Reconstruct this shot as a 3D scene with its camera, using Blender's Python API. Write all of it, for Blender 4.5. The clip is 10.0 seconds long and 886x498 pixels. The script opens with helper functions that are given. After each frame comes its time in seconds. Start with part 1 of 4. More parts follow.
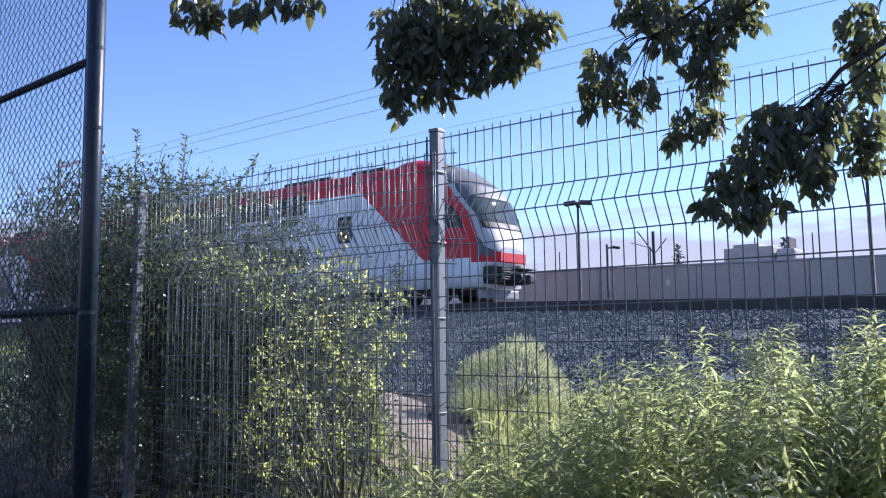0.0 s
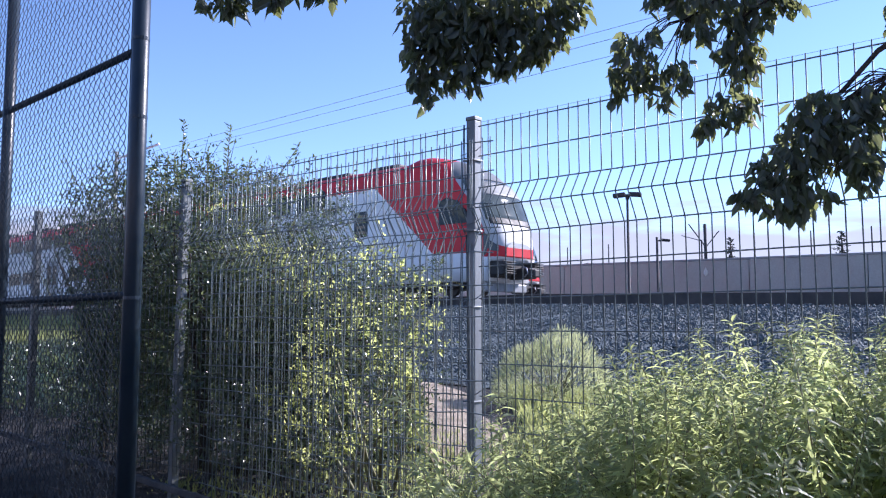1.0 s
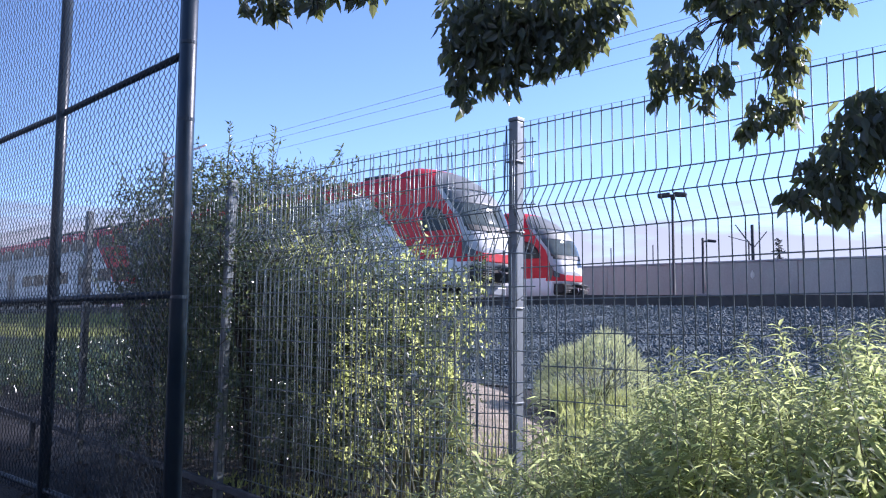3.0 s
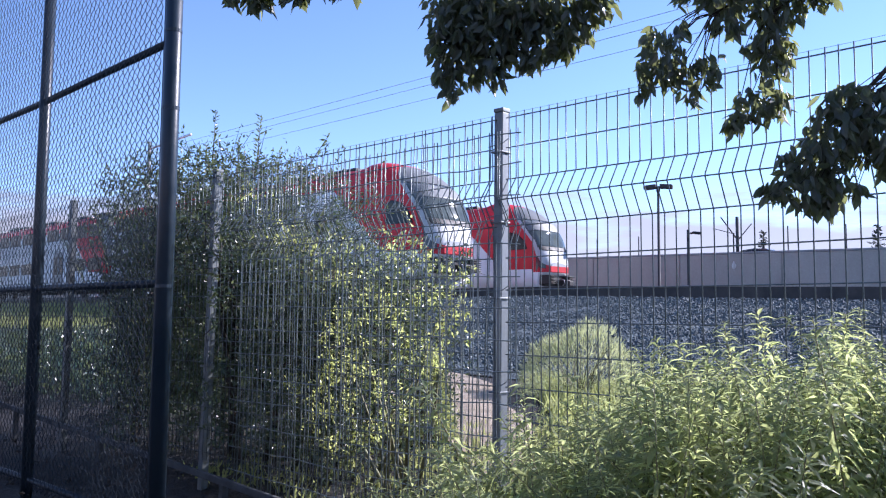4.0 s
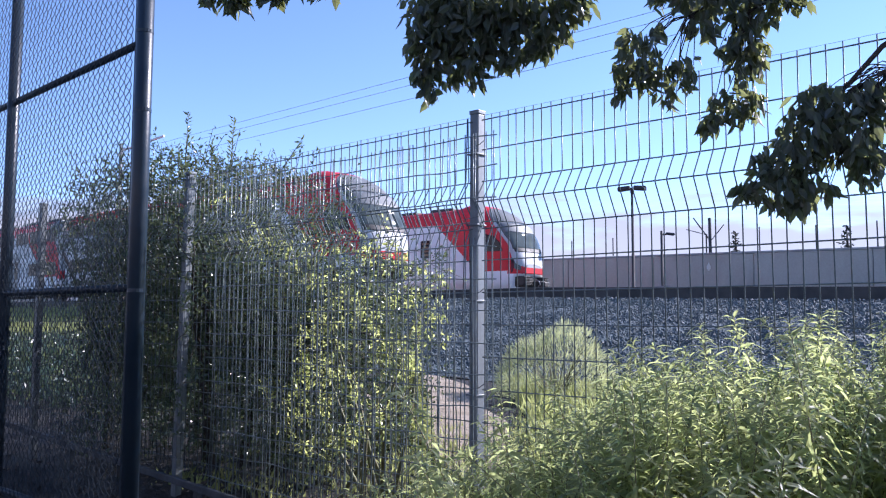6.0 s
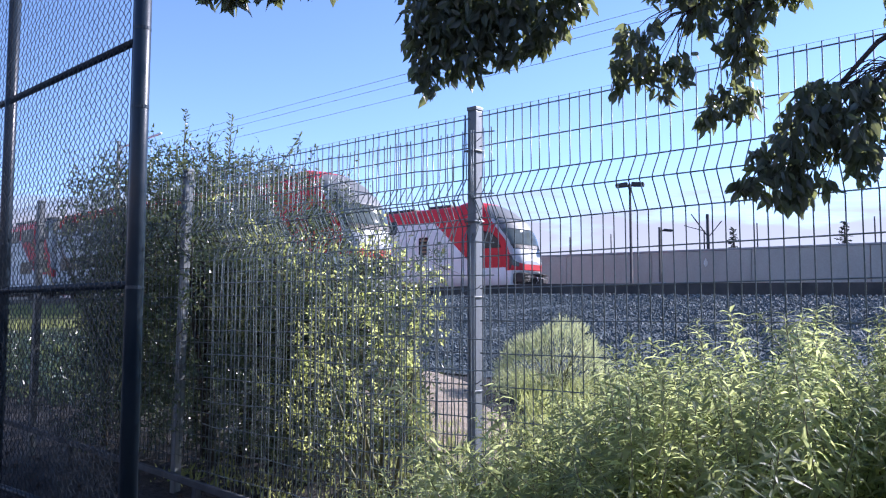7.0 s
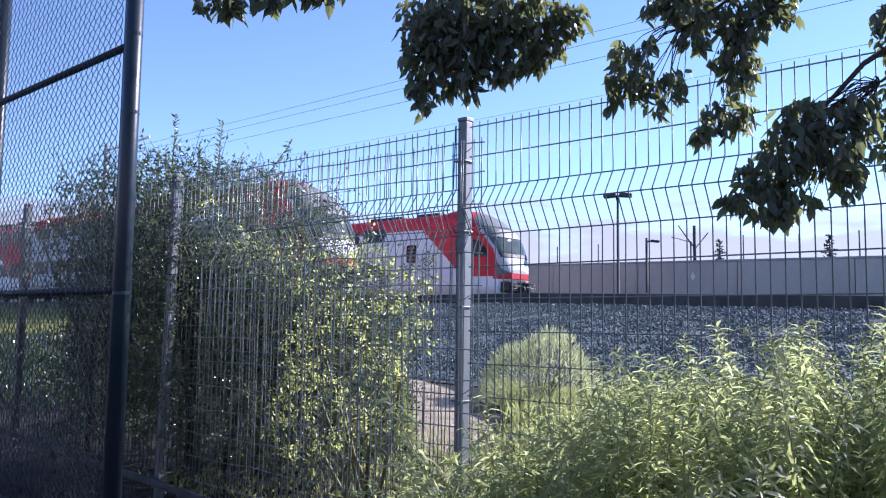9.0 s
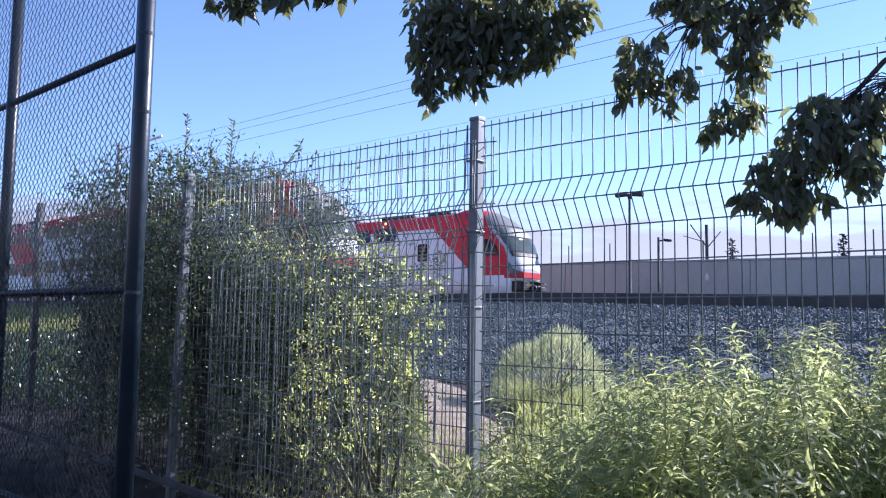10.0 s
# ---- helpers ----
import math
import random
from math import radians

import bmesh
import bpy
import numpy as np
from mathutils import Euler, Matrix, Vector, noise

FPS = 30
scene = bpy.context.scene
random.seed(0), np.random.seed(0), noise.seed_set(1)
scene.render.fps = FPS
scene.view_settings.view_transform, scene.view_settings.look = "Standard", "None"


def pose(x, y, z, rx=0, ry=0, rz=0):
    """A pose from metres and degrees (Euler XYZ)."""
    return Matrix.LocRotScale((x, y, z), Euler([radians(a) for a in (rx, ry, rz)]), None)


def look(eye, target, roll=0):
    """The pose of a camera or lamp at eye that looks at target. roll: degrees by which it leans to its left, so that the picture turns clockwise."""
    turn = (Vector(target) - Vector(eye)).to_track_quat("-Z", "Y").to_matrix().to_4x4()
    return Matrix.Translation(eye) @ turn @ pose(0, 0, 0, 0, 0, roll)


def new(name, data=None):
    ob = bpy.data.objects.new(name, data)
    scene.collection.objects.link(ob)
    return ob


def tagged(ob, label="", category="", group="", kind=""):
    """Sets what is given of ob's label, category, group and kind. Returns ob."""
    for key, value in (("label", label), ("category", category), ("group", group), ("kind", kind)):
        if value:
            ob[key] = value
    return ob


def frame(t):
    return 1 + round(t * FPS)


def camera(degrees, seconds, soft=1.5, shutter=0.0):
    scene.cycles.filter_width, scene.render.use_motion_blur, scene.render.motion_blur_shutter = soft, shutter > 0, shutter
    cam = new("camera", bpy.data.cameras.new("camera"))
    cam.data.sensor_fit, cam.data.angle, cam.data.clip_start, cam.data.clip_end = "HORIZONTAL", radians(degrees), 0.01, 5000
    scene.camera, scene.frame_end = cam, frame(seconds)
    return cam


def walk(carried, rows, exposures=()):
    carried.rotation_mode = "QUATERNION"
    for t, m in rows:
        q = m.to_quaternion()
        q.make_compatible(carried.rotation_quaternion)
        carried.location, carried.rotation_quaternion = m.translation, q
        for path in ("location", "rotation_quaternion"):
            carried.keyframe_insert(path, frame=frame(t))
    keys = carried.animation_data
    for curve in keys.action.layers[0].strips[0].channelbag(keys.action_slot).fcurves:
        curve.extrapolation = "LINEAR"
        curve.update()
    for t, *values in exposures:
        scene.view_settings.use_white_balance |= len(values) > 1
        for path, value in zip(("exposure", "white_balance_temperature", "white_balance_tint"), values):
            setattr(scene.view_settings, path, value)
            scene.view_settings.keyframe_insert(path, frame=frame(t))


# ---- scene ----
cam = camera(56.8, 10.0, soft=1.2)
PATH = [
    (0, (-0.026, -0.187, 1.231), (-1.243, 1.387, 1.437), -0.8),
    (0.5, (-0.003, -0.141, 1.222), (-1.263, 1.4, 1.415), -0.5),
    (1, (0.014, -0.145, 1.215), (-1.295, 1.355, 1.402), -0.1),
    (1.5, (0.012, -0.135, 1.221), (-1.343, 1.322, 1.412), 0.3),
    (2, (0.014, -0.157, 1.22), (-1.371, 1.272, 1.421), 0.5),
    (3.5, (0.021, -0.143, 1.218), (-1.361, 1.293, 1.395), 0.3),
    (4, (0.031, -0.152, 1.214), (-1.331, 1.302, 1.379), 0.5),
    (4.5, (0.024, -0.146, 1.217), (-1.323, 1.324, 1.375), 0.6),
    (5, (0.023, -0.152, 1.218), (-1.308, 1.332, 1.38), 0.5),
    (5.5, (0.017, -0.142, 1.22), (-1.305, 1.349, 1.39), 0.3),
    (7, (0.025, -0.148, 1.216), (-1.29, 1.35, 1.378), -0.0),
    (7.5, (0.015, -0.152, 1.222), (-1.295, 1.35, 1.381), 0.2),
    (8, (0.02, -0.16, 1.222), (-1.284, 1.347, 1.386), 0.4),
    (8.5, (0.009, -0.146, 1.226), (-1.288, 1.367, 1.398), 0.6),
    (9, (0.027, -0.16, 1.225), (-1.264, 1.356, 1.406), 0.7),
    (9.5, (0.016, -0.151, 1.231), (-1.278, 1.362, 1.414), 0.7),
    (10, (0.014, -0.148, 1.232), (-1.298, 1.351, 1.41), 0.8),
]
walk(cam, [(t, look(eye, target, roll)) for t, eye, target, roll in PATH], [(0.0, 0.93, 5720.0, 24.0), (0.5, 1.1, 5720.0, 24.0), (1.2, 1.13, 5720.0, 24.0), (10.0, 1.13, 5720.0, 24.0)])

# ---- world, sun, exposure ----
SUN_AZ, SUN_EL = 27.0, 32.0          # degrees clockwise from +Y, degrees up
world = bpy.data.worlds.new("world")
scene.world = world
world.use_nodes = True
wn = world.node_tree
wn.nodes.clear()
sky = wn.nodes.new("ShaderNodeTexSky")
sky.sky_type, sky.sun_disc = "NISHITA", False
sky.sun_elevation, sky.sun_rotation = radians(SUN_EL), radians(SUN_AZ)
sky.air_density, sky.dust_density, sky.ozone_density = 0.78, 0.0, 2.8
wb = wn.nodes.new("ShaderNodeBackground")
wb.inputs[1].default_value = 0.121
wo = wn.nodes.new("ShaderNodeOutputWorld")
wn.links.new(sky.outputs[0], wb.inputs[0])
wn.links.new(wb.outputs[0], wo.inputs[0])
sun = new("sun", bpy.data.lights.new("sun", "SUN"))
sun.data.energy, sun.data.angle, sun.data.color = 5.0, radians(0.6), (1.0, 0.95, 0.86)
sa, se = radians(SUN_AZ), radians(SUN_EL)
SUN_DIR = Vector((math.sin(sa) * math.cos(se), math.cos(sa) * math.cos(se), math.sin(se)))
sun.matrix_world = look(SUN_DIR * 50, (0, 0, 0))


# ---- materials ----
def nodes_of(name):
    m = bpy.data.materials.new(name)
    m.use_nodes = True
    return m, m.node_tree, m.node_tree.nodes["Principled BSDF"]


def nd(nt, kind, **kw):
    n = nt.nodes.new(kind)
    for k, v in kw.items():
        n.inputs[k].default_value = v
    return n


def mth(nt, op, a, b=0.0, c=0.0):
    n = nt.nodes.new("ShaderNodeMath")
    n.operation = op
    for i, v in enumerate((a, b, c)):
        if isinstance(v, (int, float)):
            n.inputs[i].default_value = v
        else:
            nt.links.new(v, n.inputs[i])
    return n.outputs[0]


def mixc(nt, fac, a, b, mode="MIX"):
    n = nt.nodes.new("ShaderNodeMix")
    n.data_type, n.blend_type = "RGBA", mode
    for sock, v in ((n.inputs[0], fac), (n.inputs[6], a), (n.inputs[7], b)):
        if isinstance(v, (int, float)):
            sock.default_value = v
        elif isinstance(v, tuple):
            sock.default_value = (*v[:3], 1)
        else:
            nt.links.new(v, sock)
    return n.outputs[2]


def noise_fac(nt, scale, detail=4.0, lo=0.35, hi=0.65, coord="Object", stretch=None):
    tc = nt.nodes.new("ShaderNodeTexCoord")
    src = tc.outputs[coord]
    if stretch:
        mp = nt.nodes.new("ShaderNodeMapping")
        mp.inputs[3].default_value = stretch
        nt.links.new(src, mp.inputs[0])
        src = mp.outputs[0]
    n = nd(nt, "ShaderNodeTexNoise", Scale=scale, Detail=detail, Roughness=0.6)
    nt.links.new(src, n.inputs["Vector"])
    r = nt.nodes.new("ShaderNodeMapRange")
    r.inputs[1].default_value, r.inputs[2].default_value = lo, hi
    nt.links.new(n.outputs[0], r.inputs[0])
    return r.outputs[0]


def bump(nt, bsdf, height, strength=0.3, dist=0.01):
    b = nt.nodes.new("ShaderNodeBump")
    b.inputs["Strength"].default_value, b.inputs["Distance"].default_value = strength, dist
    nt.links.new(height, b.inputs["Height"])
    nt.links.new(b.outputs[0], bsdf.inputs["Normal"])


def surface(name, col, col2=None, rough=0.6, metal=0.0, scale=6.0, fine=60.0, bumps=0.2, dist=0.004, spec=0.5, stretch=None):
    """Base colour with broad stains towards col2 and a fine grain."""
    m, nt, b = nodes_of(name)
    col2 = col2 or tuple(c * 0.7 for c in col)
    broad = noise_fac(nt, scale, stretch=stretch)
    grain = noise_fac(nt, fine, 3.0, 0.3, 0.7)
    c = mixc(nt, broad, col, col2)
    g = mixc(nt, mth(nt, "MULTIPLY", grain, 0.25), c, tuple(v * 0.5 for v in col2))
    nt.links.new(g, b.inputs["Base Color"])
    b.inputs["Metallic"].default_value = metal
    b.inputs["Specular IOR Level"].default_value = spec
    nt.links.new(mth(nt, "MULTIPLY_ADD", broad, 0.15, rough - 0.07), b.inputs["Roughness"])
    if bumps:
        bump(nt, b, grain, bumps, dist)
    return m


def leafy(name, col, col2, glow, rough=0.45, through_light=0.45):
    """Leaf: glossy upper skin, light shining through it, varied leaf by leaf."""
    m, nt, b = nodes_of(name)
    oi = nt.nodes.new("ShaderNodeObjectInfo")
    ge = nt.nodes.new("ShaderNodeNewGeometry")
    rnd = mth(nt, "FRACT", mth(nt, "ADD", oi.outputs["Random"], ge.outputs["Random Per Island"]))
    c = mixc(nt, rnd, col, col2)
    c = mixc(nt, mth(nt, "MULTIPLY", noise_fac(nt, 45.0), 0.35), c, tuple(v * 0.5 for v in col))
    nt.links.new(c, b.inputs["Base Color"])
    b.inputs["Roughness"].default_value = rough
    tr = nt.nodes.new("ShaderNodeBsdfTranslucent")
    tcol = mixc(nt, rnd, glow, tuple(v * 0.55 for v in glow))
    nt.links.new(tcol, tr.inputs[0])
    mx = nt.nodes.new("ShaderNodeMixShader")
    mx.inputs[0].default_value = through_light
    nt.links.new(b.outputs[0], mx.inputs[1])
    nt.links.new(tr.outputs[0], mx.inputs[2])
    nt.links.new(mx.outputs[0], nt.nodes["Material Output"].inputs[0])
    return m


M = {}
M["soil"] = surface("soil", (0.022, 0.02, 0.019), (0.012, 0.011, 0.011), 0.9, scale=2.0, fine=35, bumps=0.8, dist=0.03)
M["ballast"] = surface("ballast", (0.09, 0.126, 0.136), (0.05, 0.072, 0.08), 0.75, scale=1.2, fine=14, bumps=1.0, dist=0.08)
M["stone"] = surface("crushed_stone", (0.11, 0.148, 0.16), (0.055, 0.078, 0.085), 0.7, scale=9, fine=50, bumps=0.4)
M["gravel"] = surface("pale_gravel", (0.42, 0.34, 0.25), (0.24, 0.19, 0.13), 0.9, scale=3, fine=40, bumps=0.7, dist=0.02)
M["galv"] = surface("galvanised_steel", (0.24, 0.26, 0.275), (0.13, 0.145, 0.155), 0.5, 0.4, scale=9, fine=90, bumps=0.05, stretch=(1, 1, 0.12))
M["wire"] = surface("weathered_wire", (0.16, 0.19, 0.2), (0.105, 0.125, 0.135), 0.38, 0.3, scale=30, fine=200, bumps=0.0)
# sunlight on the tied-on mesh, put into a lighter tone than the fence wire
M["brightwire"] = surface("sunlit_wire", (0.22, 0.262, 0.265), (0.15, 0.178, 0.18), 0.36, 0.3, scale=30, fine=200, bumps=0.0)
M["black"] = surface("black_coated_steel", (0.009, 0.02, 0.033), (0.016, 0.028, 0.042), 0.38, 0.0, scale=7, fine=80, bumps=0.08, spec=0.35)
M["blackwire"] = surface("black_coated_wire", (0.012, 0.018, 0.026), (0.02, 0.027, 0.036), 0.5, 0.0, scale=30, fine=90, bumps=0, spec=0.18)
M["curb"] = surface("weathered_board", (0.075, 0.08, 0.085), (0.05, 0.052, 0.056), 0.85, scale=8, fine=60)
M["concrete"] = surface("wall_concrete", (0.43, 0.4, 0.35), (0.35, 0.325, 0.285), 0.85, scale=0.5, fine=12, bumps=0.15, dist=0.01, stretch=(1, 1, 0.35))
M["cap"] = surface("pale_coping", (0.34, 0.33, 0.32), (0.26, 0.25, 0.25), 0.8, scale=1.0, fine=12)
M["rail"] = surface("rusty_rail", (0.07, 0.058, 0.05), (0.045, 0.04, 0.037), 0.7, 0.2, scale=2, fine=40)
M["tie"] = surface("concrete_tie", (0.22, 0.21, 0.2), (0.12, 0.115, 0.11), 0.9, scale=3, fine=30)
M["asphalt"] = surface("asphalt", (0.06, 0.06, 0.062), (0.04, 0.04, 0.042), 0.9, scale=0.4, fine=20)
M["darkpole"] = surface("dark_bronze_paint", (0.028, 0.03, 0.034), (0.042, 0.043, 0.046), 0.8, 0.0, scale=4, fine=40)
M["bark"] = surface("bark", (0.07, 0.055, 0.045), (0.035, 0.028, 0.024), 0.9, scale=14, fine=60, bumps=0.8, dist=0.01, stretch=(1, 1, 0.2))
M["stem"] = surface("green_brown_stem", (0.16, 0.17, 0.075), (0.12, 0.1, 0.05), 0.7, scale=20, fine=80, bumps=0)
M["under"] = surface("underframe_black", (0.025, 0.025, 0.027), (0.045, 0.042, 0.04), 0.6, 0.3, scale=3, fine=20)
M["greymetal"] = surface("grey_metal", (0.3, 0.31, 0.33), (0.2, 0.21, 0.22), 0.5, 0.4, scale=3, fine=30)
M["white"] = surface("white_paint", (0.75, 0.75, 0.76), (0.66, 0.66, 0.67), 0.35, scale=1, fine=20, bumps=0)
M["redpaint"] = surface("red_paint", (0.52, 0.022, 0.03), (0.42, 0.02, 0.026), 0.3, scale=1, fine=20, bumps=0)
M["amber"] = surface("amber_display", (0.2, 0.12, 0.05), (0.12, 0.07, 0.03), 0.4, scale=9, fine=30, bumps=0)
M["carpaint"] = surface("dark_car_paint", (0.05, 0.05, 0.055), (0.04, 0.04, 0.045), 0.25, 0.3, scale=2, fine=20, bumps=0)
M["truckbox"] = surface("beige_truck_body", (0.42, 0.4, 0.38), (0.33, 0.31, 0.3), 0.6, scale=1, fine=20, bumps=0)
M["rubber"] = surface("tyre_rubber", (0.02, 0.02, 0.02), (0.03, 0.03, 0.03), 0.85, scale=5, fine=40)
M["tree_leaf"] = leafy("tree_leaf", (0.038, 0.056, 0.056), (0.085, 0.1, 0.082), (0.5, 0.55, 0.2), 0.36, 0.3)
M["shrub_leaf"] = leafy("shrub_leaf", (0.014, 0.042, 0.038), (0.055, 0.082, 0.058), (0.38, 0.46, 0.18), 0.3, 0.24)
M["bush_leaf"] = leafy("bush_leaf", (0.042, 0.062, 0.035), (0.19, 0.23, 0.12), (0.84, 0.92, 0.38), 0.48, 0.55)
# leaves of the shrub's sunlit side: sunlight put into a brighter, clearer colour
M["sunlit_leaf"] = leafy("sunlit_leaf", (0.055, 0.078, 0.03), (0.2, 0.22, 0.085), (0.95, 1.0, 0.36), 0.26, 0.62)
M["clump_leaf"] = leafy("clump_leaf", (0.28, 0.32, 0.16), (0.42, 0.44, 0.24), (0.74, 0.78, 0.42), 0.6, 0.5)
M["grass"] = leafy("dry_grass", (0.22, 0.26, 0.09), (0.34, 0.34, 0.15), (0.62, 0.66, 0.24), 0.5, 0.5)
M["conifer"] = leafy("conifer_needles", (0.025, 0.035, 0.03), (0.045, 0.052, 0.04), (0.06, 0.08, 0.05), 0.7, 0.1)


def glass_dark(name, col, rough=0.06, spec=0.4):
    m, nt, b = nodes_of(name)
    nt.links.new(mixc(nt, noise_fac(nt, 1.5), col, tuple(c * 0.6 for c in col)), b.inputs["Base Color"])
    b.inputs["Roughness"].default_value = rough
    b.inputs["Specular IOR Level"].default_value = spec
    return m


M["glass"] = glass_dark("tinted_glass", (0.022, 0.026, 0.028), 0.08, 0.18)
M["shield"] = glass_dark("windscreen_glass", (0.1, 0.12, 0.115), 0.05, 0.25)
M["blind"] = surface("grey_blind", (0.15, 0.16, 0.165), (0.11, 0.12, 0.125), 0.5, scale=2, fine=20, bumps=0)
M["lampglass"] = glass_dark("headlight_glass", (0.035, 0.04, 0.05))


def livery():
    """Red cab and roof band over white sides, grey mask at the nose; positions in the car's own metres."""
    m, nt, b = nodes_of("train_livery")
    tc = nt.nodes.new("ShaderNodeTexCoord")
    sp = nt.nodes.new("ShaderNodeSeparateXYZ")
    nt.links.new(tc.outputs["Object"], sp.inputs[0])
    x, z = sp.outputs[0], sp.outputs[2]
    red_edge = mth(nt, "MULTIPLY_ADD", z, -1.1, -0.95)
    in_cab = mth(nt, "GREATER_THAN", x, red_edge)
    in_band = mth(nt, "GREATER_THAN", z, 4.0)
    above = mth(nt, "MAXIMUM", mth(nt, "GREATER_THAN", z, 1.42), mth(nt, "MULTIPLY", mth(nt, "GREATER_THAN", x, -0.74), mth(nt, "GREATER_THAN", z, 1.27)))
    red = mth(nt, "MULTIPLY", above, mth(nt, "MAXIMUM", in_cab, in_band))
    mask_edge = mth(nt, "ADD", mth(nt, "MULTIPLY_ADD", z, -0.3, 0.1), mth(nt, "MULTIPLY", mth(nt, "MAXIMUM", mth(nt, "SUBTRACT", z, 2.8), 0.0), -0.5))
    lip = mth(nt, "MULTIPLY_ADD", x, -0.5, 1.58)
    mask = mth(nt, "MULTIPLY", mth(nt, "GREATER_THAN", x, mask_edge), mth(nt, "GREATER_THAN", z, lip))
    upper = mth(nt, "GREATER_THAN", z, 3.94)
    dirt = noise_fac(nt, 0.9, 5.0, 0.3, 0.75, stretch=(1, 1, 2.5))
    white = mixc(nt, dirt, (0.72, 0.72, 0.74), (0.6, 0.6, 0.61))
    redc = mixc(nt, dirt, (0.56, 0.022, 0.03), (0.46, 0.02, 0.028))
    grey = mixc(nt, upper, (0.4, 0.41, 0.42), (0.15, 0.155, 0.155))
    c = mixc(nt, red, white, redc)
    c = mixc(nt, mask, c, grey)
    nt.links.new(c, b.inputs["Base Color"])
    b.inputs["Roughness"].default_value = 0.5
    b.inputs["Specular IOR Level"].default_value = 0.3
    return m


M["livery"] = livery()


def cloud_mat():
    """Far cloud bank: pale vapour with gaps, lit by itself as the sky is."""
    m = bpy.data.materials.new("cloud_bank")
    m.use_nodes = True
    nt = m.node_tree
    nt.nodes.clear()
    tc = nt.nodes.new("ShaderNodeTexCoord")
    mp = nt.nodes.new("ShaderNodeMapping")
    mp.inputs[3].default_value = (0.0035, 0.0035, 0.02)
    nt.links.new(tc.outputs["Object"], mp.inputs[0])
    n = nd(nt, "ShaderNodeTexNoise", Scale=1.6, Detail=6.0, Roughness=0.55)
    nt.links.new(mp.outputs[0], n.inputs["Vector"])
    sp = nt.nodes.new("ShaderNodeSeparateXYZ")
    nt.links.new(tc.outputs["Object"], sp.inputs[0])
    fade = nt.nodes.new("ShaderNodeMapRange")
    fade.inputs[1].default_value, fade.inputs[2].default_value = 110.0, 260.0
    fade.inputs[3].default_value, fade.inputs[4].default_value = 0.42, -0.3
    nt.links.new(sp.outputs[2], fade.inputs[0])
    r = nt.nodes.new("ShaderNodeMapRange")
    r.inputs[1].default_value, r.inputs[2].default_value, r.inputs[4].default_value = 0.45, 0.75, 0.85
    nt.links.new(mth(nt, "ADD", n.outputs[0], fade.outputs[0]), r.inputs[0])
    em = nt.nodes.new("ShaderNodeEmission")
    em.inputs[0].default_value, em.inputs[1].default_value = (0.97, 0.92, 0.96, 1), 0.32
    tr = nt.nodes.new("ShaderNodeBsdfTransparent")
    mx = nt.nodes.new("ShaderNodeMixShader")
    nt.links.new(r.outputs[0], mx.inputs[0])
    nt.links.new(tr.outputs[0], mx.inputs[1])
    nt.links.new(em.outputs[0], mx.inputs[2])
    out = nt.nodes.new("ShaderNodeOutputMaterial")
    nt.links.new(mx.outputs[0], out.inputs[0])
    return m


M["cloud"] = cloud_mat()


# ---- mesh helpers ----
def raw(name, verts, faces, mat, smooth=False):
    me = bpy.data.meshes.new(name)
    me.from_pydata([tuple(v) for v in verts], [], [tuple(f) for f in faces])
    me.materials.append(M[mat])
    if smooth:
        me.polygons.foreach_set("use_smooth", [True] * len(me.polygons))
    me.update()
    return me


def done(name, bm, mat, smooth=False):
    me = bpy.data.meshes.new(name)
    bm.to_mesh(me)
    bm.free()
    me.materials.append(M[mat])
    if smooth:
        me.polygons.foreach_set("use_smooth", [True] * len(me.polygons))
    return me


def put(name, me, parent=None, m=None, label=""):
    ob = new(name, me)
    if parent:
        ob.parent = parent
    if m is not None:
        ob.matrix_basis = m
    if label:
        tagged(ob, label)
    return ob


def thing(name, label, category, m=None, group="", kind=""):
    ob = new(name)
    if m is not None:
        ob.matrix_basis = m
    return tagged(ob, label, category, group, kind)


def box_bm(sx, sy, sz, bevel=0.0, at=(0, 0, 0), bm=None, seg=2):
    """A box of that size, centred at at in x and y, standing on at's z."""
    bm = bm or bmesh.new()
    r = bmesh.ops.create_cube(bm, size=1)
    vs = r["verts"]
    bmesh.ops.scale(bm, vec=(sx, sy, sz), verts=vs)
    bmesh.ops.translate(bm, vec=(at[0], at[1], at[2] + sz / 2), verts=vs)
    if bevel:
        es = list({e for v in vs for e in v.link_edges})
        bmesh.ops.bevel(bm, geom=es, offset=bevel, segments=seg, affect="EDGES", profile=0.5)
    return bm


def tube(points, radii, sides=6, cap=True):
    """Verts and faces of a tube along points."""
    pts = [Vector(p) for p in points]
    if isinstance(radii, (int, float)):
        radii = [radii] * len(pts)
    verts, faces = [], []
    side = None
    for i, p in enumerate(pts):
        d = (pts[min(i + 1, len(pts) - 1)] - pts[max(i - 1, 0)]).normalized()
        if side is None:
            side = d.orthogonal().normalized()
        side = (side - d * side.dot(d)).normalized()
        up = d.cross(side)
        for k in range(sides):
            a = 2 * math.pi * k / sides
            verts.append(p + (side * math.cos(a) + up * math.sin(a)) * radii[i])
    n = sides
    for i in range(len(pts) - 1):
        for k in range(n):
            faces.append((i * n + k, i * n + (k + 1) % n, (i + 1) * n + (k + 1) % n, (i + 1) * n + k))
    if cap:
        faces.append(tuple(range(n - 1, -1, -1)))
        faces.append(tuple(range((len(pts) - 1) * n, len(pts) * n)))
    return verts, faces


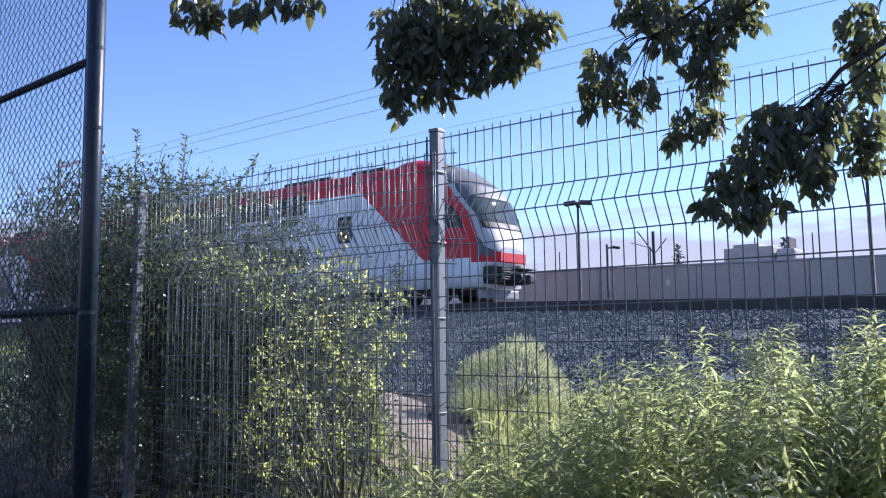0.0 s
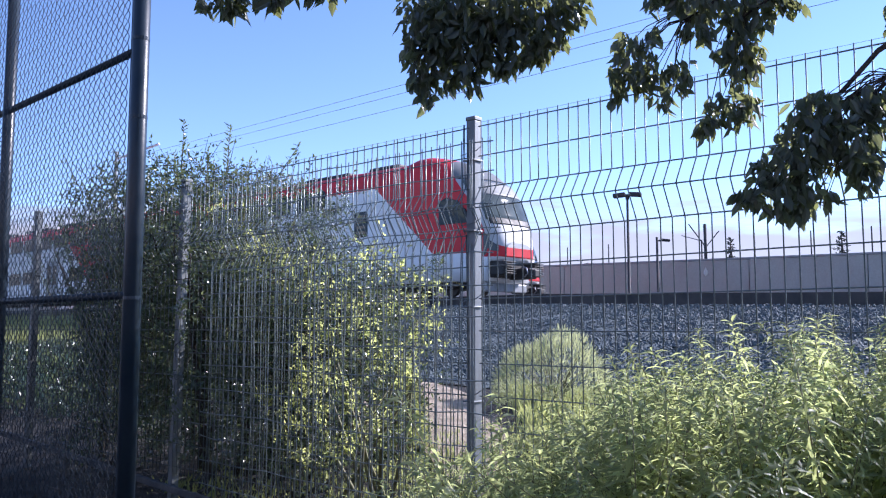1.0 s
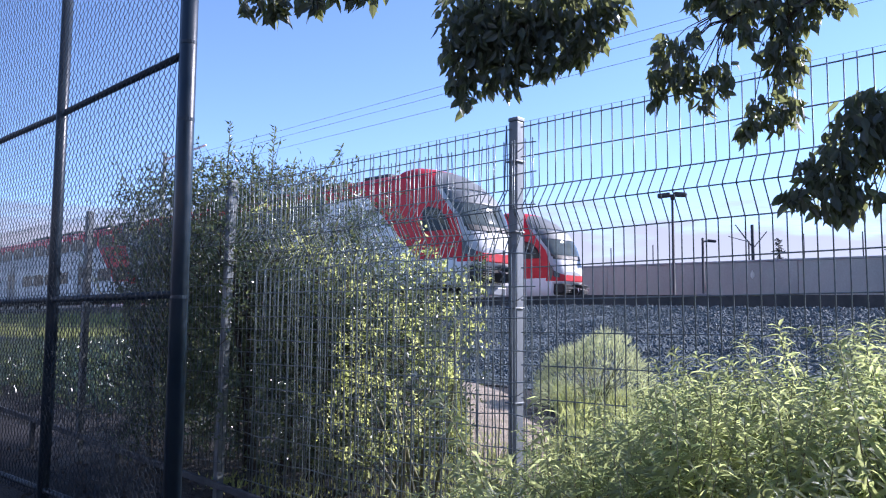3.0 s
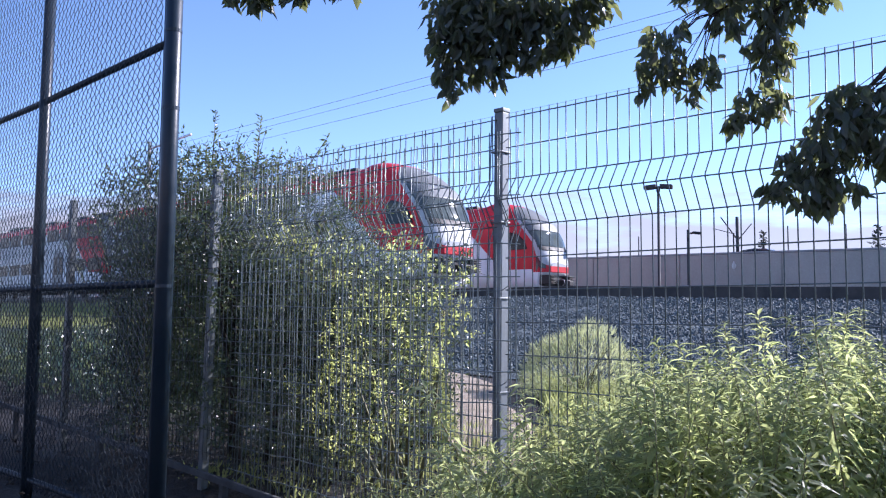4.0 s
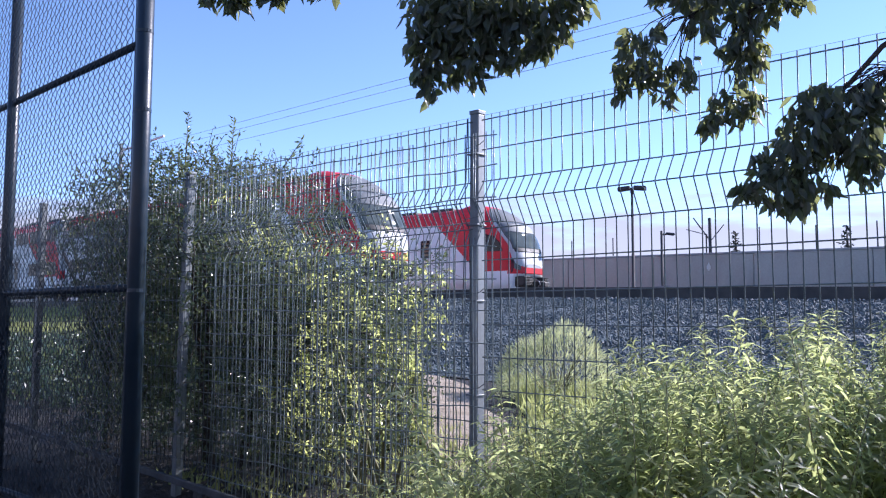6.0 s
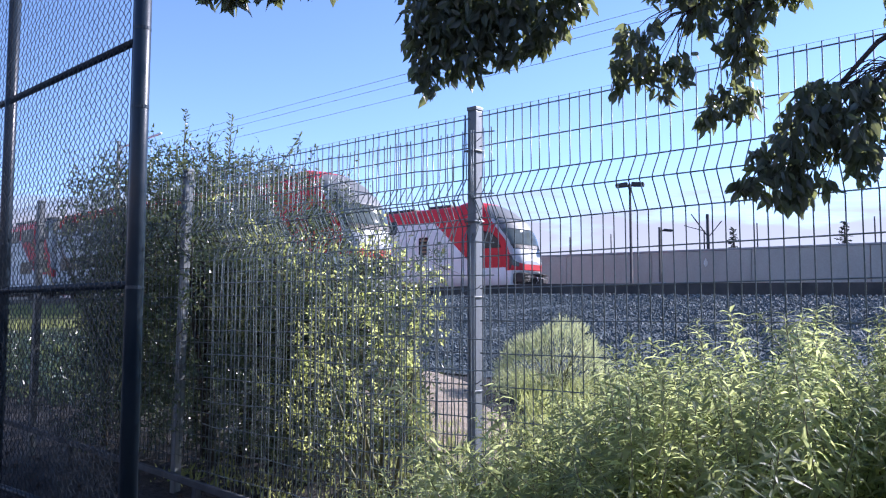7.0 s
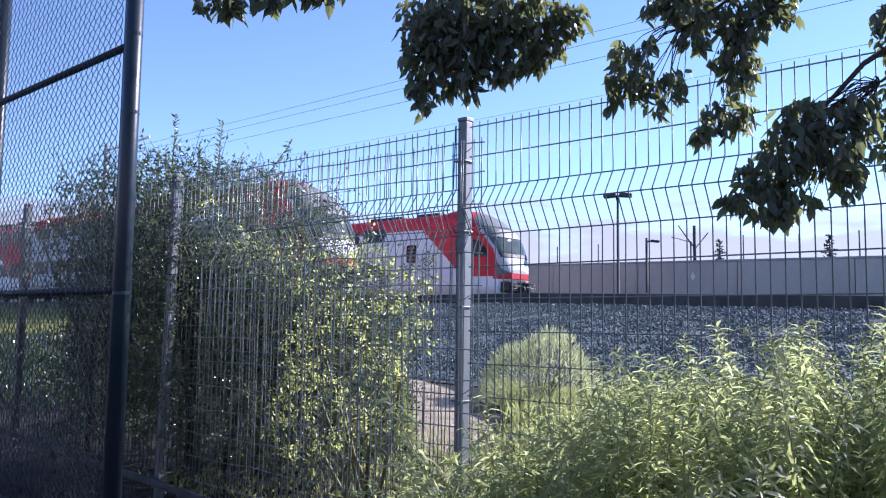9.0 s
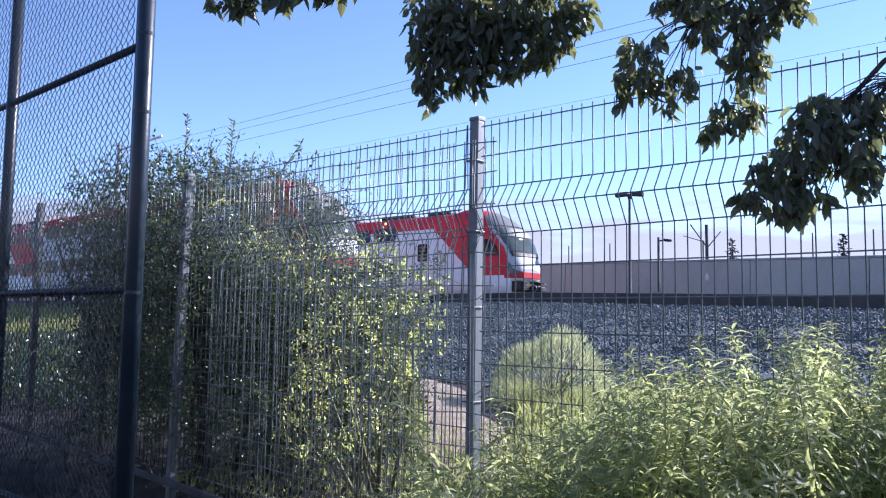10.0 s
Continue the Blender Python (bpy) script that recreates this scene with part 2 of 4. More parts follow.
class Pile:
    """Gathers verts and faces of many pieces into one mesh."""

    def __init__(self):
        self.v, self.f = [], []

    def add(self, vf):
        o = len(self.v)
        self.v.extend(vf[0])
        self.f.extend(tuple(i + o for i in f) for f in vf[1])
        return self

    def mesh(self, name, mat, smooth=False):
        return raw(name, self.v, self.f, mat, smooth)


def tube_mesh(name, points, radii, mat, sides=8):
    return raw(name, *tube(points, radii, sides), mat, True)


def leaf_piece(base, way, flat, length, width, droop=0.12, fold=0.25, fine=True):
    """One folded leaf from base along way; flat is the side of its blade."""
    way = way.normalized()
    flat = (flat - way * flat.dot(way)).normalized()
    up = way.cross(flat)
    if not fine:
        mid = base + way * length * 0.45 - up * width * fold
        l = base + way * length * 0.42 + flat * width / 2
        r = base + way * length * 0.42 - flat * width / 2
        t = base + way * length - up * length * droop
        return [base, l, t, r, mid], [(0, 4, 1), (4, 2, 1), (0, 3, 4), (3, 2, 4)]
    m1 = base + way * length * 0.28 - up * width * fold * 0.6
    m2 = base + way * length * 0.62 - up * (width * fold * 0.6 + length * droop * 0.4)
    t = base + way * length - up * length * droop * 1.4
    l1 = base + way * length * 0.26 + flat * width * 0.42
    l2 = base + way * length * 0.58 + flat * width * 0.45 - up * length * droop * 0.35
    r1 = base + way * length * 0.26 - flat * width * 0.42
    r2 = base + way * length * 0.58 - flat * width * 0.45 - up * length * droop * 0.35
    return [base, m1, m2, t, l1, l2, r1, r2], [(0, 1, 4), (1, 2, 5, 4), (2, 3, 5), (0, 6, 1), (6, 7, 2, 1), (7, 3, 2)]


def rvec(rng, s=1.0):
    return Vector((rng.gauss(0, s), rng.gauss(0, s), rng.gauss(0, s)))


# ---- ground, bank, wall ----
def grade(x):
    """The line falls gently east of the station end."""
    return -0.021 * min(20.0, max(0.0, x + 14.0))


def height(x, y):
    pts = ((-40, 0.0), (2.6, 0.0), (4.5, 0.22), (8.6, 0.3), (11.0, 0.3), (15.0, 0.72), (19.0, 1.55), (45.0, 1.7), (45.35, 4.2), (3000, 4.2))
    for (a, za), (b, zb) in zip(pts, pts[1:]):
        if y <= b:
            s = (y - a) / (b - a)
            return za + (zb - za) * s
    return 4.2


def ground():
    xs = [-3000, -600, -200] + [-120 + 4 * i for i in range(20)] + [-40 + 0.8 * i for i in range(70)] + [16 + 6 * i for i in range(10)] + [120, 400, 3000]
    ys = [-1500, -300, -60, -20, -8] + [-4 + 0.4 * i for i in range(46)] + [14.4 + 0.8 * i for i in range(8)] + [24, 30, 38, 44.9, 45.36, 60, 120, 400, 3000]
    v = []
    for y in ys:
        for x in xs:
            bumpy = 0.06 * noise.noise(Vector((x * 0.7, y * 0.7, 0))) + 0.02 * noise.noise(Vector((x * 3, y * 3, 5))) if -8 < y < 16 else 0
            v.append((x, y, height(x, y) + bumpy + grade(x) * min(1.0, max(0.0, (y - 11) / 8)) * (1 if y < 45 else 0)))
    n = len(xs)
    f = [(j * n + i, j * n + i + 1, (j + 1) * n + i + 1, (j + 1) * n + i) for j in range(len(ys) - 1) for i in range(n - 1)]
    ob = put("ground", raw("ground", v, f, "soil", True))
    tagged(ob, "dark bare soil with fallen leaves, rising to the railway", "ground", kind="structure")


def bank_z(y):
    if y < 9.8:
        return 0.3
    if y < 19.4:
        return 0.36 + (y - 9.8) / 9.6 * 1.44
    return 1.8


def ballast():
    xs = [-140 + 5 * i for i in range(20)] + [-40 + 0.5 * i for i in range(100)] + [10 + 5 * i for i in range(11)]
    ys = [9.4 + 0.3 * i for i in range(36)] + [21, 24, 28, 32, 36, 38.4, 39.5]
    v = []
    for y in ys:
        for x in xs:
            r = (0.1 if y < 18 else 0.03) * noise.noise(Vector((x * 1.1, y * 1.1, 3))) + (0.06 if y < 18 else 0.02) * noise.noise(Vector((x * 4, y * 4, 9)))
            v.append((x, y + (0.6 * noise.noise(Vector((x * 0.3, 0, 1))) if y < 9.8 else 0), bank_z(y) + (r if y < 20 else 0) - (0.5 if y > 39 else 0) + grade(x) * min(1.0, max(0.0, (y - 9.8) / 9.6))))
    n = len(xs)
    f = [(j * n + i, j * n + i + 1, (j + 1) * n + i + 1, (j + 1) * n + i) for j in range(len(ys) - 1) for i in range(n - 1)]
    ob = put("ballast_bank", raw("ballast_bank", v, f, "ballast"))
    tagged(ob, "grey crushed-stone ballast bank under the railway tracks", "ballast", kind="structure")
    rng = random.Random(5)
    p = Pile()
    cube = [Vector((sx, sy, sz)) for sx in (-1, 1) for sy in (-1, 1) for sz in (-1, 1)]
    cf = [(0, 1, 3, 2), (4, 6, 7, 5), (0, 4, 5, 1), (2, 3, 7, 6), (0, 2, 6, 4), (1, 5, 7, 3)]
    for _ in range(58000):
        x, y = rng.uniform(-26, -0.5), 9.8 + 9.8 * rng.random() ** 0.8
        s = rng.uniform(0.01, 0.024)
        rot = Euler((rng.uniform(0, 6), rng.uniform(0, 6), rng.uniform(0, 6))).to_matrix()
        c = Vector((x, y, bank_z(y) + rng.uniform(-0.02, 0.06) + grade(x) * (y - 9.8) / 9.6))
        p.add(([c + rot @ Vector((q.x * s * rng.uniform(0.5, 1.1), q.y * s * rng.uniform(0.5, 1), q.z * s * rng.uniform(0.5, 0.9))) for q in cube], cf))
    st = put("ballast_stones", p.mesh("ballast_stones", "stone"))
    tagged(st, "loose angular grey ballast stones on the bank", "stones", kind="stuff")


def wall():
    w = thing("wall_north", "long pale concrete retaining wall behind the tracks", "wall", pose(0, 45, 0.71, 0, 0.9, 0), kind="structure")
    panel = done("panel", box_bm(5.96, 0.3, 5.88, 0.02, (0, 0, -2.0)), "concrete")
    for i in range(34):
        put("panel", panel, w, pose(-140 + 6 * i, 0.15, 0))
    put("coping", done("coping", box_bm(206, 0.42, 0.12, 0.02), "cap"), w, pose(-41, 0.15, 3.885), "pale concrete coping")
    tag = thing("fence_tag", "small white scrap caught on the wire fence", "scrap", pose(-1.274, 2.842, 1.4))
    v, f = leaf_piece(Vector(), Vector((0.1, 0, 1)), Vector((1, 0, 0)), 0.034, 0.017)
    put("scrap", raw("scrap", v, f, "white"), tag)


def behind_camera():
    # unseen pale wall added to bounce sunlight forward, with made-up pavement before it
    ob = put("pavement", done("pavement", box_bm(120, 9.0, 0.05, 0, (-10, -6.5, 0.03)), "asphalt"))
    tagged(ob, "dry pavement added unseen behind the viewpoint", "pavement", kind="structure")
    w = put("bounce_wall", done("bounce_wall", box_bm(120, 0.3, 5.0, 0.02, (-10, -11.2, 0.0)), "cap"))
    tagged(w, "plain pale wall added unseen behind the viewpoint to bounce sunlight", "wall", kind="structure")


def road():
    ob = put("road", done("road", box_bm(900, 11, 0.06, 0, (0, 52.0, 4.2)), "asphalt"))
    tagged(ob, "grey asphalt road on the fill behind the wall", "road", kind="structure")


# ---- tracks ----
def track(yc, x0, x1):
    t = thing("railway_track", "steel railway track on concrete ties in ballast", "railway track", pose(0, yc, 1.95), group="railway tracks")
    prof = [(-0.07, 0.05), (0.07, 0.05), (0.07, 0.065), (0.012, 0.085), (0.012, 0.19), (0.036, 0.205), (0.036, 0.24), (-0.036, 0.24), (-0.036, 0.205), (-0.012, 0.19), (-0.012, 0.085), (-0.07, 0.065)]
    n = len(prof)
    for s in (-0.755, 0.755):
        v = [(x, s + a, b + grade(x)) for x in (x0, -14.0, 6.0, x1) for a, b in prof]
        f = [(j * n + k, j * n + (k + 1) % n, (j + 1) * n + (k + 1) % n, (j + 1) * n + k) for j in range(3) for k in range(n)] + [tuple(range(n - 1, -1, -1)), tuple(range(3 * n, 4 * n))]
        put("rail", raw("rail", v, f, "rail"), t)
    if yc < 30:
        # solid strip added as the dark band below the near rail
        sec = ((-1.71, -0.2), (-1.53, -0.2), (-1.53, 0.21), (-1.55, 0.22), (-1.69, 0.22), (-1.71, 0.21))
        v = [(x, a, b + grade(x)) for x in (x0, -14.0, 6.0, x1) for a, b in sec]
        f = [(j * 6 + k, j * 6 + (k + 1) % 6, (j + 1) * 6 + (k + 1) % 6, (j + 1) * 6 + k) for j in range(3) for k in range(6)] + [(5, 4, 3, 2, 1, 0), (18, 19, 20, 21, 22, 23)]
        put("edge_strip", raw("edge_strip", v, f, "rail"), t, label="dark brown strip added along the ballast edge")
    tie = done("tie", box_bm(0.25, 2.6, 0.2, 0.03, (0, 0, -0.15)), "tie")
    k = 0
    while -62 + 0.62 * k < 6:
        put("tie", tie, t, pose(-62 + 0.62 * k, 0, grade(-62 + 0.62 * k)))
        k += 1


# ---- trains ----
TOP = ((0.0, 1.75), (-0.04, 2.0), (-0.12, 2.3), (-0.3, 2.75), (-0.5, 3.36), (-0.92, 3.92), (-1.55, 4.42), (-2.15, 4.72), (-2.75, 4.92), (-3.3, 5.02), (-3.7, 4.99), (-4.05, 4.88), (-4.5, 4.82), (-40, 4.84))
WIDE = ((0.0, 0.72), (-0.12, 0.95), (-0.35, 1.16), (-0.8, 1.33), (-1.5, 1.44), (-2.6, 1.5), (-40, 1.5))
LOW = ((0.0, 1.3), (-0.3, 1.18), (-0.46, 1.14), (-0.5, 0.5), (-40, 0.5))
ROUND = ((0.0, 1.0), (-1.2, 1.0), (-3.5, 0.75), (-5.0, 0.5), (-40, 0.5))


def along(tab, x):
    for (a, va), (b, vb) in zip(tab, tab[1:]):
        if x >= b:
            s = (a - x) / (a - b)
            return va + (vb - va) * s
    return tab[-1][1]


def skin(x, u):
    """Point of the cab car's shell: u from 0 (foot of the near side) over the roof to 1."""
    zt, w, zb, k = along(TOP, x), along(WIDE, x), along(LOW, x), along(ROUND, x)
    near = u <= 0.5
    q = u * 2 if near else (1 - u) * 2
    rv = min(0.95, (zt - zb) * 0.55)
    ry = w * k
    if q < 0.5:
        y, z = w, zb + (zt - rv - zb) * q / 0.5
    elif q < 0.85:
        a = (q - 0.5) / 0.35 * math.pi / 2
        y, z = w - ry + ry * math.cos(a) ** 0.8, zt - rv + rv * math.sin(a) ** 0.9
    else:
        y, z = (w - ry) * (1 - (q - 0.85) / 0.15), zt
    return Vector((x, -y if near else y, z))


def side_y(x, z):
    """Half width of the shell at a height on its side."""
    return abs(min((skin(x, k / 400) for k in range(190)), key=lambda p: abs(p.z - z)).y)


def loft(xs, us, close=False):
    v = [skin(x, u) for x in xs for u in us]
    n = len(us)
    f = [(i * n + j, i * n + j + 1, (i + 1) * n + j + 1, (i + 1) * n + j) for i in range(len(xs) - 1) for j in range(n - 1)]
    if close:
        f.append(tuple(range(n)))
        f.append(tuple(reversed([(len(xs) - 1) * n + j for j in range(n)])))
        f += [(i * n, (i + 1) * n, (i + 1) * n + n - 1, i * n + n - 1) for i in range(len(xs) - 1)]
    return v, f


def lifted(xs, us, lift):
    """A patch of the shell, stood off it by lift."""
    v, f = loft(xs, us)
    out = []
    for p, (x, u) in zip(v, [(x, u) for x in xs for u in us]):
        d1, d2 = skin(x - 0.01, u) - p, skin(x, min(u + 0.01, 1)) - skin(x, max(u - 0.01, 0))
        n = d1.cross(d2).normalized()
        if n.dot(p - Vector((x - 2.0, 0, 2.2))) < 0:
            n = -n
        out.append(p + n * lift)
    return out, f


def width_at(x, z):
    """Half width of the shell at x and z, found by halving."""
    a, b = 0.0, 0.5
    for _ in range(24):
        u = (a + b) / 2
        if skin(x, u).z < z:
            a = u
        else:
            b = u
    return abs(skin(x, (a + b) / 2).y)


def nose_x(z):
    """Where the nose's crest line stands at that height."""
    a, b = -3.2, 0.0
    for _ in range(24):
        x = (a + b) / 2
        if along(TOP, x) > z:
            a = x
        else:
            b = x
    return (a + b) / 2


def front_patch(z0, z1, inset, lift):
    """A pane wrapped round the nose between two heights, ending inset before the red edge, with thickness."""
    rows, cols = 9, 17
    v = []
    for off in (lift, lift - 0.03):
        for i in range(rows):
            z = z0 + (z1 - z0) * i / (rows - 1)
            front = nose_x(z)
            edge = 0.1 - 0.3 * z - 0.5 * max(0.0, z - 2.8) + inset
            for j in range(cols):
                s = abs(2 * j / (cols - 1) - 1)
                x = front + (min(edge, front - 0.05) - front) * s * s
                y = 0.0 if s == 0 else width_at(x - 0.002, z)
                out = Vector((1.0 - 0.6 * s, -s if 2 * j < cols - 1 else s, 0.55)).normalized() * off
                v.append(Vector((x, -y if 2 * j < cols - 1 else y, z)) + out)
    n = rows * cols
    f = []
    for i in range(rows - 1):
        for j in range(cols - 1):
            a = i * cols + j
            f += [(a, a + 1, a + cols + 1, a + cols), (n + a, n + a + cols, n + a + cols + 1, n + a + 1)]
    rim = list(range(cols)) + [i * cols + cols - 1 for i in range(1, rows)] + [(rows - 1) * cols + j for j in range(cols - 2, -1, -1)] + [i * cols for i in range(rows - 2, 0, -1)]
    f += [(a, n + a, n + b, b) for a, b in zip(rim, rim[1:] + rim[:1])]
    return v, f


CAR = 25.0


def window_mesh(name, w, h, mat, r=0.12):
    """A rounded pane of 3 cm, standing in the xz plane, its face at y = 0 towards -y."""
    pts = []
    for cx, cz, a0 in ((w / 2 - r, h / 2 - r, 0), (-w / 2 + r, h / 2 - r, 90), (-w / 2 + r, -h / 2 + r, 180), (w / 2 - r, -h / 2 + r, 270)):
        for k in range(4):
            a = radians(a0 + 30 * k)
            pts.append((cx + r * math.cos(a), cz + r * math.sin(a)))
    n = len(pts)
    v = [(x, 0, z) for x, z in pts] + [(x, 0.03, z) for x, z in pts]
    f = [tuple(range(n))[::-1], tuple(range(n, 2 * n))] + [(k, (k + 1) % n, n + (k + 1) % n, n + k) for k in range(n)]
    return raw(name, v, f, mat)


def bogie(parent, x):
    bm = box_bm(3.2, 2.3, 0.28, 0.05, (0, 0, 0.42))
    box_bm(0.5, 2.5, 0.3, 0.04, (0, 0, 0.3), bm)
    b = put("bogie", done("bogie", bm, "under"), parent, pose(x, 0, 0))
    for wx in (-1.25, 1.25):
        for s in (-0.755, 0.755):
            bw = bmesh.new()
            bmesh.ops.create_cone(bw, cap_ends=True, segments=20, radius1=0.46, radius2=0.44, depth=0.13)
            bmesh.ops.rotate(bw, verts=bw.verts, matrix=Matrix.Rotation(radians(90), 3, "X"))
            put("wheel", done("wheel", bw, "rail"), b, pose(wx, s, 0.455))


def train(name, label, cars, m):
    """A double-deck electric train; the nose points to +x, its tip is the origin, z is 0 on the rail."""
    t = thing(name, label, "train", m, group="passenger trains")
    pane_wide = window_mesh("window", 1.75, 0.72, "glass")
    door = window_mesh("door", 1.5, 2.1, "greymetal", 0.05)
    pane = window_mesh("pane", 0.5, 1.1, "glass", 0.06)
    us = [0.0, 0.05, 0.1, 0.15, 0.2, 0.25] + [0.25 + 0.175 * k / 12 for k in range(1, 13)] + [0.45, 0.475, 0.5]
    us = us + [1 - u for u in reversed(us[:-1])]
    for c in range(cars):
        if c == 0:
            xs = [0, -0.02, -0.05, -0.09, -0.14, -0.2, -0.3, -0.4, -0.46, -0.5, -0.62, -0.72] + [-0.85 - 0.15 * k for k in range(32)] + [-6.2, -9, -CAR + 0.3]
            body = put("cab_car", raw("cab_car", *loft(xs, us, True), "livery", True), t, label="red and white cab car with a rounded grey nose")
            body.data.polygons.foreach_set("use_smooth", [len(p.vertices) == 4 for p in body.data.polygons])
            put("windscreen", raw("windscreen", *front_patch(2.5, 3.92, 0.17, 0.02), "shield", True), body, label="large curved windscreen reflecting the sky")
            put("sun_blind", raw("sun_blind", *front_patch(3.36, 3.88, 0.24, 0.028), "blind", True), body, label="grey blind lowered across the upper windscreen")
            put("wiper_panel", raw("wiper_panel", *front_patch(2.36, 2.56, 0.22, 0.026), "under", True), body, label="black panel below the windscreen")
            put("roof_fairing_seam", raw("roof_fairing_seam", *front_patch(3.95, 3.98, 0.1, 0.012), "under"), body)
            for a, b in ((0.1, 0.2), (0.8, 0.9)):
                put("headlight", raw("headlight", *lifted([-0.14 - 0.07 * k for k in range(7)], [a + (b - a) * k / 6 for k in range(7)], 0.014), "lampglass", True), body, label="dark wedge-shaped headlight")
            # cab side window with a sloped front
            for s in (-1, 1):
                o = [(-2.25, 2.42), (-0.98, 2.42), (-1.18, 2.88), (-1.5, 3.2), (-1.95, 3.32), (-2.25, 3.2)]
                v = [(x, s * (side_y(x, z) + 0.05), z) for x, z in o] + [(x, s * (side_y(x, z) - 0.05), z) for x, z in o]
                f = [tuple(range(6)), tuple(range(11, 5, -1))] + [(k, 6 + k, 6 + (k + 1) % 6, (k + 1) % 6) for k in range(6)]
                put("cab_window", raw("cab_window", v, f, "glass"), body, label="dark cab side window with a sloped front")
                ds = put("display", window_mesh("display", 0.7, 0.95, "glass", 0.1), body, pose(-6.1, s * 1.52, 2.75, 0, 0, 0 if s < 0 else 180), "dark rounded display window with amber rows")
                row = window_mesh("display_bar", 0.5, 0.1, "amber", 0.03)
                for k in range(4):
                    put("display_bar", row, ds, pose(0, -0.006, 0.3 - 0.2 * k))
            cb = box_bm(0.9, 0.42, 0.36, 0.06, (0.1, 0, 0.55))
            box_bm(0.24, 0.34, 0.26, 0.04, (0.6, 0, 0.6), cb)
            box_bm(0.5, 2.0, 0.5, 0.06, (-0.45, 0, 0.6), cb)
            cp = put("coupler", done("coupler", cb, "under"), body, label="black automatic coupler and bumper box")
            fin = done("fin", box_bm(0.2, 0.52, 0.035, 0.008), "under")
            block = done("anti_climber", box_bm(0.62, 0.5, 0.48, 0.05, (0, 0, 0)), "under")
            for sy in (-0.78, 0.78):
                ac = put("anti_climber", block, body, pose(-0.22, sy, 0.66), "black ribbed anti-climber block")
                for k in range(6):
                    put("fin", fin, ac, pose(0.36, 0, 0.04 + 0.075 * k))
            put("hose", tube_mesh("hose", [(0.3, -0.3, 0.95), (0.5, -0.34, 0.9), (0.56, -0.35, 0.72), (0.4, -0.3, 0.62)], 0.025, "greymetal", 6), cp)
            put("plough", done("plough", box_bm(0.12, 2.3, 0.3, 0.04, (-0.6, 0, 0.14)), "greymetal"), body)
            rx = -5.6
        else:
            sec = [(-1.5, 0.5), (-1.5, 3.71), (-1.48, 4.2), (-1.36, 4.5), (-1.08, 4.72), (-0.7, 4.82), (0, 4.86), (0.7, 4.82), (1.08, 4.72), (1.36, 4.5), (1.48, 4.2), (1.5, 3.71), (1.5, 0.5)]
            v = [(x, y, z) for x in (-0.3, -CAR + 0.3) for y, z in sec]
            n = len(sec)
            f = [(k, (k + 1) % n, n + (k + 1) % n, n + k) for k in range(n)] + [tuple(range(n)), tuple(range(2 * n - 1, n - 1, -1))]
            body = put("coach", raw("coach", v, f, "livery"), t, pose(-CAR * c, 0, 0))
            put("gangway", done("gangway", box_bm(0.8, 1.6, 2.6, 0.1, (0, 0, 0.8)), "under"), body)
            rx = -3.0
        # roof gear, underframe
        for x, l in ((rx, 1.6), (rx - 3.2, 2.6), (rx - 8, 3.2), (rx - 13, 2.8)):
            g = box_bm(l, 1.7, 0.26, 0.08, (0, 0, 0))
            put("roof_box", done("roof_box", g, "under"), body, pose(x, 0, 4.72))
        put("underframe", done("underframe", box_bm(CAR - 3.2, 2.4, 0.3, 0.05, (-CAR / 2 - 0.2, 0, 0.3)), "under"), body)
        for x in (-3.6, -CAR + 3.6):
            bogie(body, x)
        for s in (-1, 1):
            turn = 0 if s < 0 else 180
            first = -9.0 if c == 0 else -1.8
            k = 0
            while first - 2.05 * k > -CAR + 1.2:
                x = first - 2.05 * k
                put("window", pane_wide, body, pose(x, s * 1.512, 3.88, 0, 0, turn))
                if (k % 6) not in (2, 3):
                    put("window", pane_wide, body, pose(x, s * 1.512, 1.9, 0, 0, turn))
                elif k % 6 == 2:
                    d = put("door", door, body, pose(x - 1.0, s * 1.516, 1.75, 0, 0, turn))
                    for px in (-0.37, 0.37):
                        put("pane", pane, d, pose(px, -0.008, 0.2))
                k += 1
    return t


# ---- overhead line, masts, lamps ----
def wires():
    for y, z, dz in ((22.0, 10.45, 0.03), (22.0, 10.12, 0.03), (22.0, 9.58, 0.03), (33.8, 12.15, 0.03)):
        pts = []
        for i in range(41):
            x = -150 + 5 * i
            s = ((x + 48.7) / 50) % 1
            pts.append((x, y, z + dz * (4 * (s - 0.5) ** 2 - 0.5)))
        ob = put("overhead_wire", tube_mesh("overhead_wire", pts, 0.0085, "greymetal", 5))
        tagged(ob, "thin dark overhead line wire above the tracks", "wire", "overhead wires")


def mast(x, y, z0, h, arm, label):
    t = thing("catenary_mast", label, "mast", pose(x, y, z0), group="catenary masts")
    put("pole", tube_mesh("pole", [(0, 0, 0), (0, 0, h)], [0.17, 0.11], "galv", 10), t)
    put("arm", tube_mesh("arm", [(0, 0, h - 0.5), (arm, -0.6, h - 0.55)], 0.08, "white", 8), t)
    put("brace", tube_mesh("brace", [(0, 0, h - 2.0), (arm * 0.75, -0.5, h - 0.6)], 0.045, "galv", 6), t)
    put("insulator", tube_mesh("insulator", [(arm * 0.3, -0.2, h - 0.52), (arm * 0.45, -0.28, h - 0.53)], 0.12, "white", 8), t)
    return t


